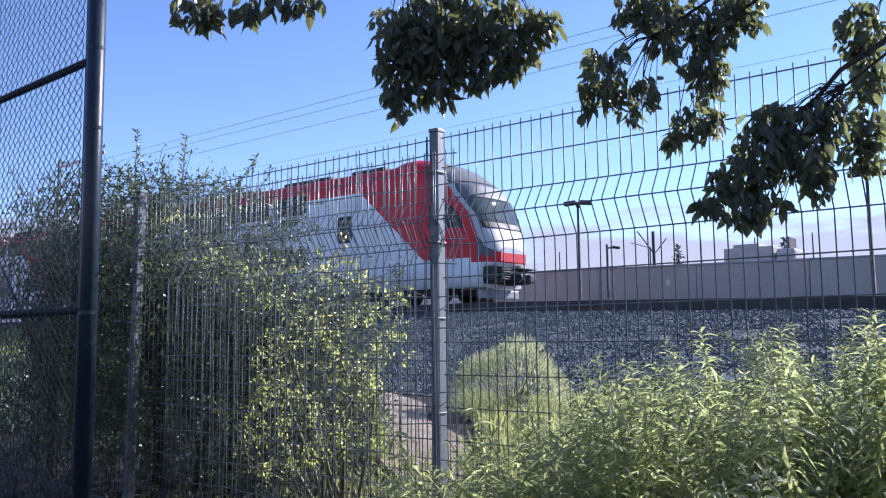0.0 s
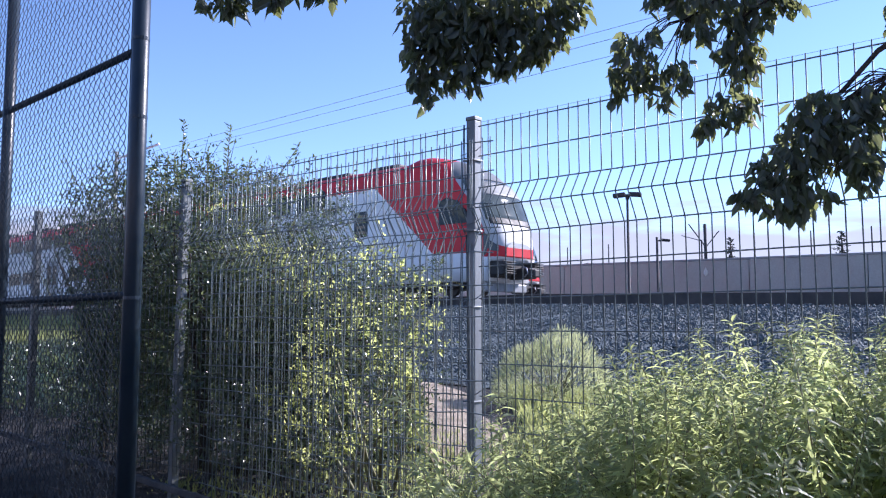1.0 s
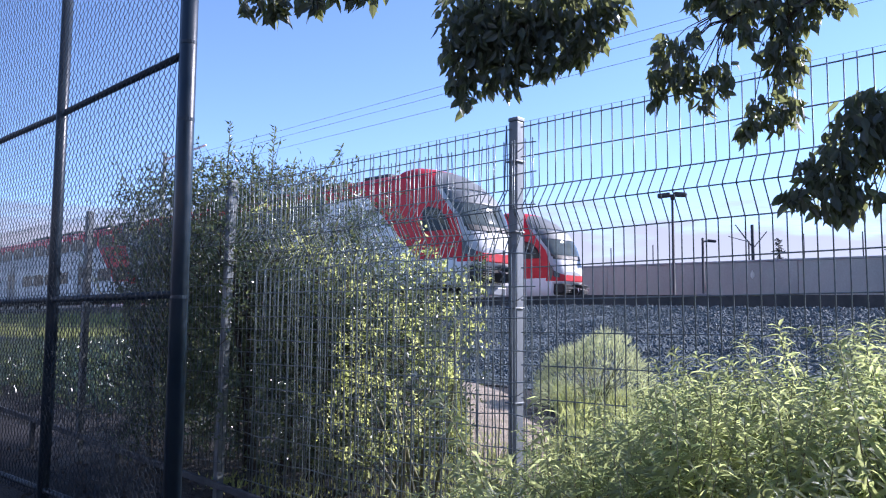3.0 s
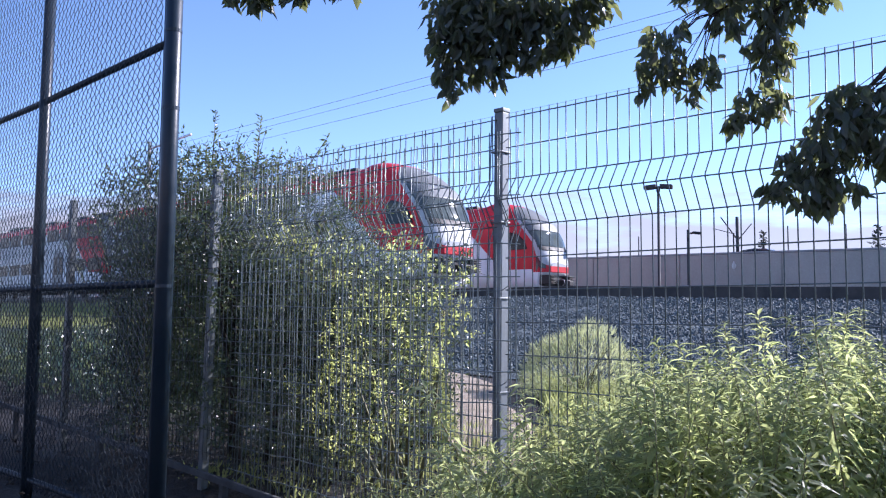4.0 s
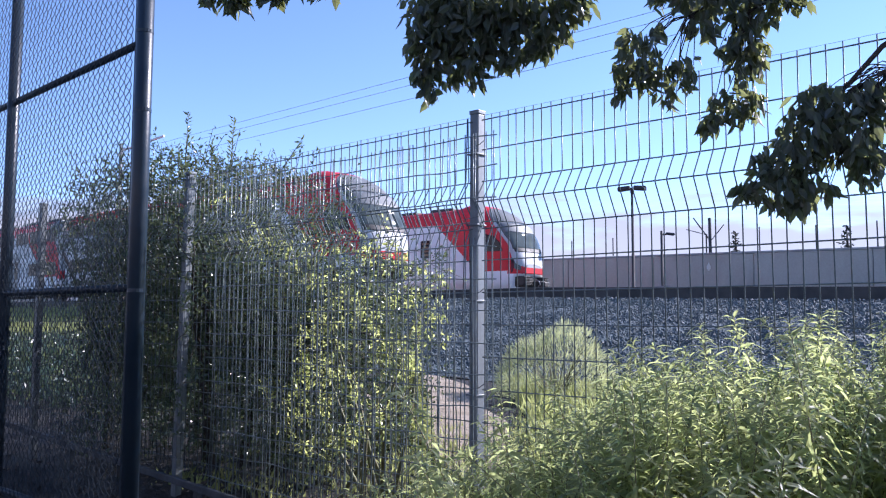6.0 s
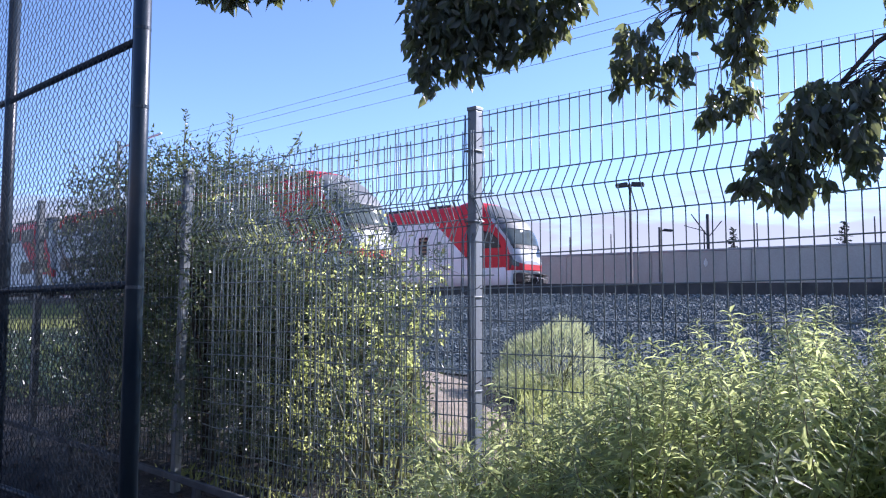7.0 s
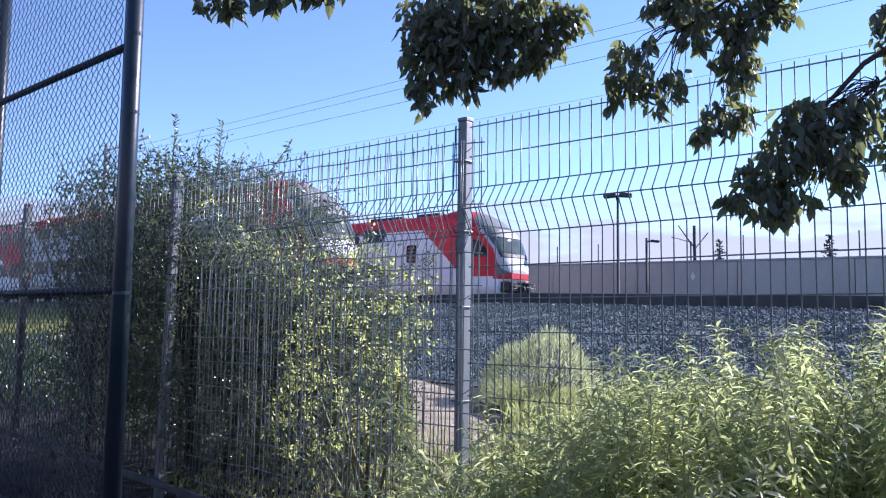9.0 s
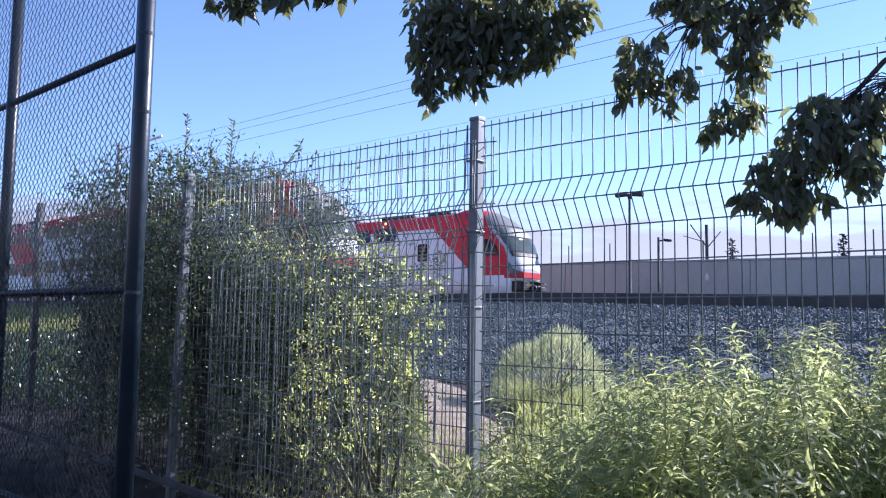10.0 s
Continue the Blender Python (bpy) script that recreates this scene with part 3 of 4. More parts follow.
def far_mast(x, y, h, big):
    t = thing("line_mast", "slim dark line mast with slanting brackets" if big else "slim dark line mast rising behind the wall", "mast", pose(x, y, 4.2), group="masts behind the wall")
    put("pole", tube_mesh("pole", [(0, 0, 0), (0, 0, h)], 0.13 if big else 0.05, "darkpole", 8), t)
    if big:
        put("bracket", tube_mesh("bracket", [(-0.1, 0, h - 1.6), (-1.3, 0, h + 0.1)], 0.05, "darkpole", 6), t)
        put("bracket", tube_mesh("bracket", [(-0.2, 0, h - 1.3), (-1.9, 0, h - 0.75)], 0.03, "darkpole", 6), t)
        put("bracket", tube_mesh("bracket", [(0.1, 0, h - 1.7), (1.1, 0, h - 0.6)], 0.04, "darkpole", 6), t)
        put("side_pole", tube_mesh("side_pole", [(-0.3, 0, 0), (-0.3, 0, h - 1.2)], 0.06, "darkpole", 6), t)


def lamp(x, y, z0, top, double):
    t = thing("street_lamp", "dark steel lamp post with two shoebox heads" if double else "dark steel lamp post with one small head", "street lamp", pose(x, y, z0), group="lamp posts")
    h = top - z0
    put("pole", tube_mesh("pole", [(0, 0, 0), (0, 0, 0.3), (0, 0, 0.31), (0, 0, h - 0.1)], [0.2, 0.2, 0.085, 0.07], "darkpole", 10), t)
    if double:
        head = done("head", box_bm(0.68, 0.42, 0.24, 0.06), "darkpole")
        for s in (-1, 1):
            put("head", head, t, pose(s * 0.42 * 0.94, s * 0.42 * 0.34, h - 0.17, 0, 5 * s, 20))
        put("collar", tube_mesh("collar", [(0, 0, h - 0.3), (0, 0, h - 0.02)], 0.11, "darkpole", 10), t)
    else:
        put("head", done("head", box_bm(0.5, 0.3, 0.14, 0.05), "darkpole"), t, pose(0.42, 0.2, h - 0.36, 0, 6, 40))
        put("arm", tube_mesh("arm", [(0, 0, h - 0.3), (0.4, 0.2, h - 0.3)], 0.05, "darkpole", 6), t)
        put("cabinet", done("cabinet", box_bm(0.6, 0.5, 1.4, 0.03), "greymetal"), t)


def conifer(x, y, z0, h, seed):
    rng = random.Random(seed)
    t = thing("conifer", "dark uneven conifer with gaps, seen far behind the wall", "tree", pose(x, y, z0), group="far conifers")
    put("trunk", tube_mesh("trunk", [(0, 0, 0), (0.05, 0, h * 0.5), (0, 0, h)], [0.16, 0.1, 0.02], "bark", 7), t)
    p = Pile()
    for i in range(46):
        z = h * (0.28 + 0.72 * i / 46)
        ln = (1 - i / 50) * h * 0.24 * rng.uniform(0.35, 1.15)
        a = rng.uniform(0, 6.3)
        d = Vector((math.cos(a), math.sin(a), rng.uniform(-0.35, 0.1)))
        for k in range(9):
            b = Vector((0, 0, z)) + d * ln * (k + 1) / 9
            p.add(leaf_piece(b, d + rvec(rng, 0.5), rvec(rng), h * 0.06 * rng.uniform(0.6, 1.3), h * 0.022, fine=False))
    put("crown", p.mesh("crown", "conifer"), t)


# ---- road vehicles behind the wall ----
def wheels(parent, xs, w, r):
    for x in xs:
        for s in (-1, 1):
            bw = bmesh.new()
            bmesh.ops.create_cone(bw, cap_ends=True, segments=16, radius1=r, radius2=r, depth=0.22)
            bmesh.ops.rotate(bw, verts=bw.verts, matrix=Matrix.Rotation(radians(90), 3, "X"))
            put("wheel", done("wheel", bw, "rubber"), parent, pose(x, s * w, r))


def car(label):
    t = thing("car", label, "car", group="cars on the road")
    prof = [(-2.2, 0.35), (-2.25, 0.75), (-2.1, 0.95), (-1.6, 1.0), (-0.9, 1.38), (-0.2, 1.47), (0.6, 1.42), (1.25, 1.05), (2.0, 0.9), (2.25, 0.65), (2.2, 0.35)]
    n = len(prof)
    v = [(x, s * (0.88 if z < 1.02 else 0.7), z) for s in (-1, 1) for x, z in prof]
    f = [tuple(range(n)), tuple(range(2 * n - 1, n - 1, -1))] + [(k, n + k, n + (k + 1) % n, (k + 1) % n) for k in range(n)]
    b = put("body", raw("body", v, f, "carpaint"), t)
    put("windows", done("windows", box_bm(1.9, 1.5, 0.26, 0.05, (-0.1, 0, 1.08)), "glass"), b)
    wheels(t, (-1.4, 1.4), 0.8, 0.32)
    return t


def truck():
    t = thing("box_truck", "beige box truck driving on the road", "truck")
    put("cargo_box", done("cargo_box", box_bm(3.0, 2.2, 1.25, 0.05, (-0.7, 0, 0.75)), "truckbox"), t)
    put("cargo_top", done("cargo_top", box_bm(1.5, 1.9, 0.22, 0.05, (-0.9, 0, 2.0)), "truckbox"), t)
    put("cab", done("cab", box_bm(1.1, 2.0, 1.2, 0.15, (1.45, 0, 0.6)), "truckbox"), t)
    put("ladder_rack", done("ladder_rack", box_bm(0.12, 1.6, 0.7, 0.03, (1.6, 0, 1.8)), "darkpole"), t)
    put("chassis", done("chassis", box_bm(4.2, 1.0, 0.3, 0.04, (-0.1, 0, 0.45)), "under"), t)
    wheels(t, (-1.3, 1.4), 0.95, 0.42)
    return t


# ---- mesh fence ----
FENCE_Y = 2.85
PANEL = 2.44
ROWS = [2.162, 2.018, 1.866, 1.76, 1.642] + [1.492 - 0.15 * k for k in range(9)]


def upright(bottom):
    """An upright wire with the bend below its top, and its short prong above the top wire."""
    return [(0, 0, 2.182), (0, 0, 1.872), (0, -0.01, 1.855), (0, -0.066, 1.771), (0, -0.07, 1.76), (0, -0.066, 1.75), (0, -0.01, 1.655), (0, 0, 1.638), (0, 0, bottom)]


def fence_panel(x1, bent=0.0, pinch=0.0):
    """A length of mesh running from x1 to -x; pinch draws the wires at its far end together, bent tilts some of them."""
    t = thing("mesh_fence", "grey welded wire mesh fence length with a bent ridge", "fence", pose(x1, FENCE_Y, 0), group="mesh fence lengths")
    n = 48 if not pinch else 46
    wire = tube_mesh("upright_wire", upright(0.24), 0.0027, "wire", 6)
    for z in ROWS:
        off = -0.07 if abs(z - 1.76) < 0.01 else 0.0
        pts = [(-0.03 - (PANEL - 0.06) * k / 8, off + 0.006, z) for k in range(9)]
        put("cross_wire", tube_mesh("cross_wire", pts, 0.003, "wire", 6), t)
    rng = random.Random(int(-x1 * 10))
    for k in range(n):
        lean = rng.gauss(0, 0.12) + (rng.gauss(0, 0.5) if bent and k < 20 else 0)
        x = -0.035 - 0.0508 * k
        if pinch:
            x = -PANEL + 0.05 + (0.0468 * k if k < 7 else 0.3276 + 0.0524 * (k - 7))
        put("upright_wire", wire, t, pose(x + math.radians(lean) * -1.2, 0, 0, 0, lean, 0))
    return t


def spare_panel():
    """A battered piece of the same mesh, sunlight put into its lighter wire, its ridge turned away, tied on in front
    and lapping over the post.
    """
    t = thing("mesh_fence", "battered wire mesh piece tied over the fence, sunlight put into its wire tone", "fence", pose(-2.29, FENCE_Y - 0.016, -0.085, 0, 0.4, 0), group="mesh fence lengths")
    rng = random.Random(77)
    wide = 2.36
    for z in ROWS:
        off = 0.055 if abs(z - 1.76) < 0.01 else 0.0
        pts = [(-wide * k / 14, off + rng.gauss(0, 0.003), z + rng.gauss(0, 0.004)) for k in range(15)]
        put("cross_wire", tube_mesh("cross_wire", pts, 0.003, "brightwire", 6), t)
    kinds = []
    for k in range(5):
        pts = [(p[0] + (rng.gauss(0, 0.005) if 0 < q < 8 else 0), -p[1] * 0.8, p[2]) for q, p in enumerate(upright(0.2))]
        pts = pts[:-1] + [(rng.gauss(0, 0.01), 0, 1.2), (rng.gauss(0, 0.012), 0, 0.7), pts[-1]]
        kinds.append(tube_mesh("upright_wire", pts, 0.0028, "brightwire", 6))
    for k in range(52):
        lean = rng.gauss(0, 0.55)
        put("upright_wire", kinds[k % 5], t, pose(-0.02 - 0.0445 * k + rng.gauss(0, 0.007) - math.radians(lean) * 1.2, 0, 0, 0, lean, 0))


def fence_post(x, lean=0.0):
    t = thing("fence_post", "square galvanised steel fence post with a flat cap", "fence post", pose(x - 0.02 - 2.2 * math.tan(radians(lean)), FENCE_Y + 0.034, 0, 0, lean, 0), group="mesh fence posts")
    put("tube", done("tube", box_bm(0.052, 0.052, 2.3, 0.004, (0, 0, -0.1)), "galv"), t)
    put("cap", done("cap", box_bm(0.058, 0.058, 0.02, 0.004, (0, 0, 2.2)), "galv"), t)
    strap = bmesh.new()
    box_bm(0.066, 0.006, 0.008, 0.002, (0, -0.041, 0), strap)
    box_bm(0.006, 0.07, 0.008, 0.002, (-0.031, -0.008, 0), strap)
    box_bm(0.006, 0.07, 0.008, 0.002, (0.031, -0.008, 0), strap)
    cl = done("clamp", strap, "galv")
    tie = tube_mesh("tie_wire", [(-0.045, -0.046, 0.0), (0, -0.05, 0.004), (0.05, -0.046, 0.012), (0.075, -0.04, 0.03)], 0.0022, "wire", 5)
    for z in (2.0, 1.66, 1.3, 0.86, 0.45):
        c = put("clamp", cl, t, pose(0, 0, z))
        put("tie_wire", tie, c, pose(0, 0, 0.03))


def mesh_fence():
    for k in range(-2, 5):
        fence_post(-2.41 - PANEL * k - (0.09 if k == 1 else 0.0), 1.9 if k == 1 else 0.3)
        fence_panel(-2.41 - PANEL * k, 1.0 if k == 0 else 0.0, pinch=1.0 if k == -1 else 0.0)
    # a spare length of the same mesh tied in front of the panel, lapping over the post
    spare_panel()
    b = put("bottom_board", done("bottom_board", box_bm(8.6, 0.03, 0.045, 0.006), "curb"), None, pose(-6.2, FENCE_Y - 0.05, 0.2, 0, 2.7, 0))
    tagged(b, "pale weathered board along the foot of the fence", "board")
    s = done("stake", box_bm(0.05, 0.04, 0.3, 0.004), "curb")
    for k in range(5):
        put("stake", s, b, pose(-3.9 + 1.8 * k, 0.04, -0.27))


# ---- black chain-link fence ----
CHAIN_Y = 1.97
DIAMOND = 0.030          # half a mesh


def chain_link():
    t = thing("chain_link_fence", "tall black chain-link fence with round steel posts", "fence", pose(0, CHAIN_Y, 0))
    for i, x in enumerate((-3.94, -5.64, -7.34, -9.04)):
        r = 0.044 if i == 0 else 0.036
        p = put("post", tube_mesh("post", [(0, 0, -0.1), (0, 0, 4.1)], r, "black", 20), t, pose(x, 0, 0))
        if i == 0:
            for z in (1.36, 2.3, 2.72, 3.2):
                bd = bmesh.new()
                bmesh.ops.create_cone(bd, cap_ends=True, segments=18, radius1=r + 0.0015, radius2=r + 0.0015, depth=0.018)
                put("tension_band", done("tension_band", bd, "black"), p, pose(0, 0, z))
                put("bolt", done("bolt", box_bm(0.03, 0.014, 0.014, 0.003, (-r - 0.012, 0, -0.007)), "black"), p, pose(0, 0, z))
            put("tension_bar", done("tension_bar", box_bm(0.016, 0.006, 4.0, 0.002, (-r - 0.03, -0.01, 0.1)), "black"), p)
        put("post_cap", done("post_cap", box_bm(2 * r, 2 * r, 0.05, 0.03, (0, 0, 4.1)), "black"), p)
    for z, rise in ((0.14, 0.0), (1.378, -0.003), (2.635, 0.034), (3.9, 0.034)):
        pts = [(-3.97, 0.0, z + rise), (-5.64, 0.0, z), (-7.34, 0.0, z), (-9.1, 0.0, z)]
        put("horizontal_rail", tube_mesh("horizontal_rail", pts, 0.021, "black", 12), t)
    steps = int(3.85 / DIAMOND)
    zig = []
    for m in (0, 1):
        pts = [((-DIAMOND * ((k + m) % 2)), -0.036 + (0.003 if k % 2 else -0.003), 0.1 + DIAMOND * k) for k in range(steps)]
        zig.append(tube_mesh("link_wire", pts, 0.0025, "blackwire", 4))
    for k in range(160):
        put("link_wire", zig[k % 2], t, pose(-3.99 - DIAMOND * k, 0, 0))


# ---- plants ----
# across and along the view over the ground
RIGHT = Vector((0.717, 0.697, 0))
DEEP = Vector((-0.697, 0.717, 0))


def shrub_behind_fence():
    """Tall loose shrub growing behind and through the mesh fence."""
    rng = random.Random(11)
    t = thing("shrub", "tall dense small-leaved shrub growing through the wire fence", "shrub", pose(-5.3, 3.7, 0.1))
    org = Vector((-5.3, 3.7, 0.1))
    top = ((-8.6, 0.8), (-7.9, 1.6), (-7.4, 2.0), (-6.9, 2.25), (-6.2, 2.38), (-5.6, 2.42), (-5.0, 2.28), (-4.5, 2.08), (-4.05, 1.8), (-3.7, 1.6), (-3.4, 1.45), (-3.15, 1.1), (-2.95, 0.4))

    def crest(x):
        for (a, za), (b, zb) in zip(top, top[1:]):
            if a <= x <= b:
                return za + (zb - za) * (x - a) / (b - a)
        return 0.2
    leaves, stems = Pile(), Pile()
    for i in range(15):
        bx = rng.uniform(-7.6, -4.8)
        base = Vector((bx, rng.uniform(3.3, 4.3), 0.1))
        end = Vector((bx + rng.uniform(-0.5, 0.5), rng.uniform(3.1, 4.4), crest(bx) * rng.uniform(0.75, 0.98)))
        mid = (base + end) / 2 + rvec(rng, 0.12)
        ob = put("stem", tube_mesh("stem", [base - org, mid - org, end - org], [0.03, 0.02, 0.008], "bark", 6), t)
    # twigs with leaves
    for i in range(22000):
        x = rng.uniform(-8.5, -2.97)
        c = crest(x)
        z = 0.15 + (c - 0.1) * rng.random() ** 0.75
        y = rng.uniform(2.95, 4.3) if rng.random() < 0.88 else rng.uniform(2.8, 3.0)
        if -6.3 < x < -4.3 and z < 1.55:
            y = max(y, 3.15) + 0.2
        end = -7.0 - (x + 1.35 * (y - 3.3))
        if end > 0 and rng.random() < end * (2.6 if z < 1.75 else 1.2):
            continue
        if x > -4.9 and z > 1.4 and rng.random() < min(0.8, 0.15 + 0.7 * (x + 4.9)):
            continue
        if z < 1.5 and (x > -3.95 + 0.15 * noise.noise(Vector((0, y, z * 4)))):
            continue
        if x > -4.7 and z < 1.5:
            y = max(y, 3.3)
        if -5.4 < x < -4.6 and 0.4 < z < 1.8 and rng.random() < 0.05:
            y = rng.uniform(2.72, 2.8)
        if x > -4.75 and z > 1.72 and rng.random() < 0.85:
            continue
        if z > c - 0.5 and rng.random() < 0.45:
            continue
        p = Vector((x, y, z))
        d = (Vector((rng.gauss(0, 0.7), rng.gauss(0, 0.6), rng.gauss(0.35, 0.6)))).normalized()
        ln = rng.uniform(0.12, 0.3)
        if rng.random() < 0.5:
            stems.add(tube([p - org, p + d * ln - org], [0.003, 0.0015], 3, False))
        for k in range(rng.randint(6, 10)):
            b = p + d * ln * rng.random() + rvec(rng, 0.015)
            w = (d + rvec(rng, 0.8) + Vector((0, 0, -0.25)))
            leaves.add(leaf_piece(b - org, w, rvec(rng), rng.uniform(0.026, 0.047), rng.uniform(0.012, 0.021), fine=False))
    # long shoots above the crest
    for x, y, z0, tx, tz in ((-5.7, 3.3, 2.1, -5.62, 2.82), (-5.75, 3.35, 2.1, -5.85, 2.6), (-5.2, 3.3, 2.0, -5.0, 2.68), (-5.3, 3.3, 2.0, -5.28, 2.55), (-4.75, 3.3, 1.9, -4.2, 2.42), (-4.9, 3.3, 1.9, -4.75, 2.4), (-6.3, 3.3, 2.1, -6.45, 2.52), (-6.1, 3.4, 2.0, -6.05, 2.6), (-7.2, 3.4, 1.9, -7.5, 2.55), (-6.9, 3.4, 1.9, -7.0, 2.55), (-7.9, 3.5, 1.6, -8.2, 2.3), (-4.5, 3.2, 1.7, -4.3, 2.2), (-8.3, 3.5, 1.4, -8.9, 2.0)):
        a, b = Vector((x, y, z0)), Vector((tx, y - 0.05, tz))
        m = (a + b) / 2 + Vector((rng.gauss(0, 0.05), 0, 0.03))
        sh = Pile().add(tube([a - org, m - org, b - org], [0.006, 0.004, 0.0015], 4, False))
        put("shoot", sh.mesh("shoot", "stem"), t)
        n = int((b - a).length / 0.017)
        for k in range(n):
            s = 0.25 + 0.75 * k / n
            q = (a * (1 - s) ** 2 + m * 2 * s * (1 - s) + b * s * s)
            side = (1 if k % 2 else -1)
            way = (b - a).normalized() * 0.6 + Vector((side * 0.75, rng.gauss(0, 0.5), rng.gauss(0, 0.25)))
            leaves.add(leaf_piece(q - org, way, rvec(rng), rng.uniform(0.036, 0.056), rng.uniform(0.013, 0.019), 0.2, fine=False))
    tagged(put("twig_mass", stems.mesh("twig_mass", "bark"), t), kind="stuff")
    tagged(put("foliage", leaves.mesh("foliage", "shrub_leaf"), t), kind="stuff")


def lit_shrub_side():
    """Looser sunlit growth beside the dark shrub, sunlight put into its yellow-green leaf colour, its twigs pressed
    into the mesh.
    """
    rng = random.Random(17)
    t = thing("sunlit_shrub_side", "loose sunlit side of the shrub, sunlight put into its yellow-green leaves", "shrub", pose(-4.0, 3.3, 0.15))
    org = Vector((-4.0, 3.3, 0.15))
    for i in range(9):
        b = Vector((rng.uniform(-4.1, -3.2), rng.uniform(3.2, 3.5), 0.12))
        e = Vector((rng.uniform(-4.2, -3.0), rng.uniform(3.0, 3.4), rng.uniform(0.7, 1.4)))
        put("stem", tube_mesh("stem", [b - org, (b + e) / 2 + rvec(rng, 0.06) - org, e - org], [0.014, 0.01, 0.004], "stem", 6), t)
    # tufts of leaves with gaps between them: along, up, half width, half height
    tufts = ((-3.81, 0.86, 0.18, 0.12), (-3.86, 0.69, 0.19, 0.11), (-3.61, 0.97, 0.11, 0.12), (-3.69, 0.48, 0.20, 0.08), (-4.01, 0.54, 0.09, 0.05),
             (-3.41, 0.82, 0.14, 0.11), (-3.35, 1.26, 0.11, 0.18), (-3.21, 1.51, 0.23, 0.08), (-3.03, 1.32, 0.14, 0.11), (-3.20, 1.08, 0.15, 0.08),
             (-2.98, 0.98, 0.17, 0.10), (-2.90, 1.14, 0.10, 0.11), (-3.41, 0.55, 0.14, 0.08), (-2.83, 1.26, 0.08, 0.08), (-3.63, 1.45, 0.24, 0.07),
             (-4.06, 1.53, 0.26, 0.06), (-4.13, 0.77, 0.11, 0.05), (-3.62, 1.19, 0.11, 0.10), (-3.87, 1.16, 0.09, 0.09), (-3.81, 0.99, 0.09, 0.06),
             (-3.02, 0.67, 0.16, 0.04), (-3.23, 0.71, 0.12, 0.06),
             (-4.5, 1.84, 0.18, 0.1), (-4.0, 1.72, 0.2, 0.05),
             (-3.69, 1.64, 0.18, 0.05), (-3.44, 1.63, 0.15, 0.07), (-3.21, 1.59, 0.15, 0.06), (-2.99, 1.50, 0.10, 0.05), (-4.23, 1.68, 0.28, 0.09), (-3.74, 1.59, 0.22, 0.05), (-4.69, 2.01, 0.20, 0.11), (-2.83, 1.44, 0.07, 0.06), (-3.08, 1.66, 0.08, 0.04))
    leaves, twigs = Pile(), Pile()
    for tx, tz, rw, rh in tufts:
        for i in range(int((1150 if tz < 1.5 else 480) * rw * rh) + 3):
            a, r = rng.uniform(0, 6.28), 0.85 * rng.random() ** 0.6
            p = Vector((tx + rw * r * math.cos(a), 3.0 + rng.gauss(0, 0.05), tz + rh * r * math.sin(a)))
            d = Vector((rng.gauss(0.1, 0.6), rng.gauss(-0.2, 0.5), rng.gauss(0.1, 0.6))).normalized()
            ln = rng.uniform(0.04, 0.12)
            if rng.random() < 0.6:
                twigs.add(tube([p - org, p + d * ln - org], [0.0025, 0.0012], 3, False))
            for k in range(rng.randint(6, 10)):
                b = p + d * ln * rng.random() + rvec(rng, 0.012)
                leaves.add(leaf_piece(b - org, d + rvec(rng, 0.7) + Vector((0, 0, -0.35)), rvec(rng), rng.uniform(0.018, 0.036), rng.uniform(0.009, 0.016), fine=False))
    tagged(put("twig_mass", twigs.mesh("twig_mass", "stem"), t), kind="stuff")
    tagged(put("foliage", leaves.mesh("foliage", "sunlit_leaf"), t), kind="stuff")


def sprig(seed, h, narrow):
    """One upright stem with long narrow leaves all the way up."""
    rng = random.Random(seed)
    p, pts = Pile(), []
    lean = Vector((rng.gauss(0, 0.17), rng.gauss(0, 0.17), 1))
    for k in range(6):
        pts.append(Vector((lean.x * h * (k / 5) ** 1.5, lean.y * h * (k / 5) ** 1.5, h * k / 5)))
    n = int(h / 0.0048)
    a = rng.uniform(0, 6)
    for k in range(n):
        s = 0.15 + 0.85 * k / n
        q = pts[min(int(s * 5), 4)].lerp(pts[min(int(s * 5) + 1, 5)], s * 5 - min(int(s * 5), 4))
        a += 2.4
        rise = 0.15 + 0.9 * max(0, s - 0.75) / 0.25
        way = Vector((math.cos(a), math.sin(a), rise + rng.gauss(0, 0.2)))
        ln = rng.uniform(0.028, 0.06) * (1.0 if s < 0.85 else 1.2 - 0.7 * (s - 0.3)) * narrow
        p.add(leaf_piece(q, way, Vector((-math.sin(a), math.cos(a), rng.gauss(0, 0.3))), ln, ln * rng.uniform(0.18, 0.28), rng.uniform(0.25, 1.0), 0.3))
    return tube_mesh("sprig_stem", pts, [0.0028, 0.0025, 0.0022, 0.0018, 0.0014, 0.001], "stem", 5), p.mesh("sprig_leaves", "bush_leaf")


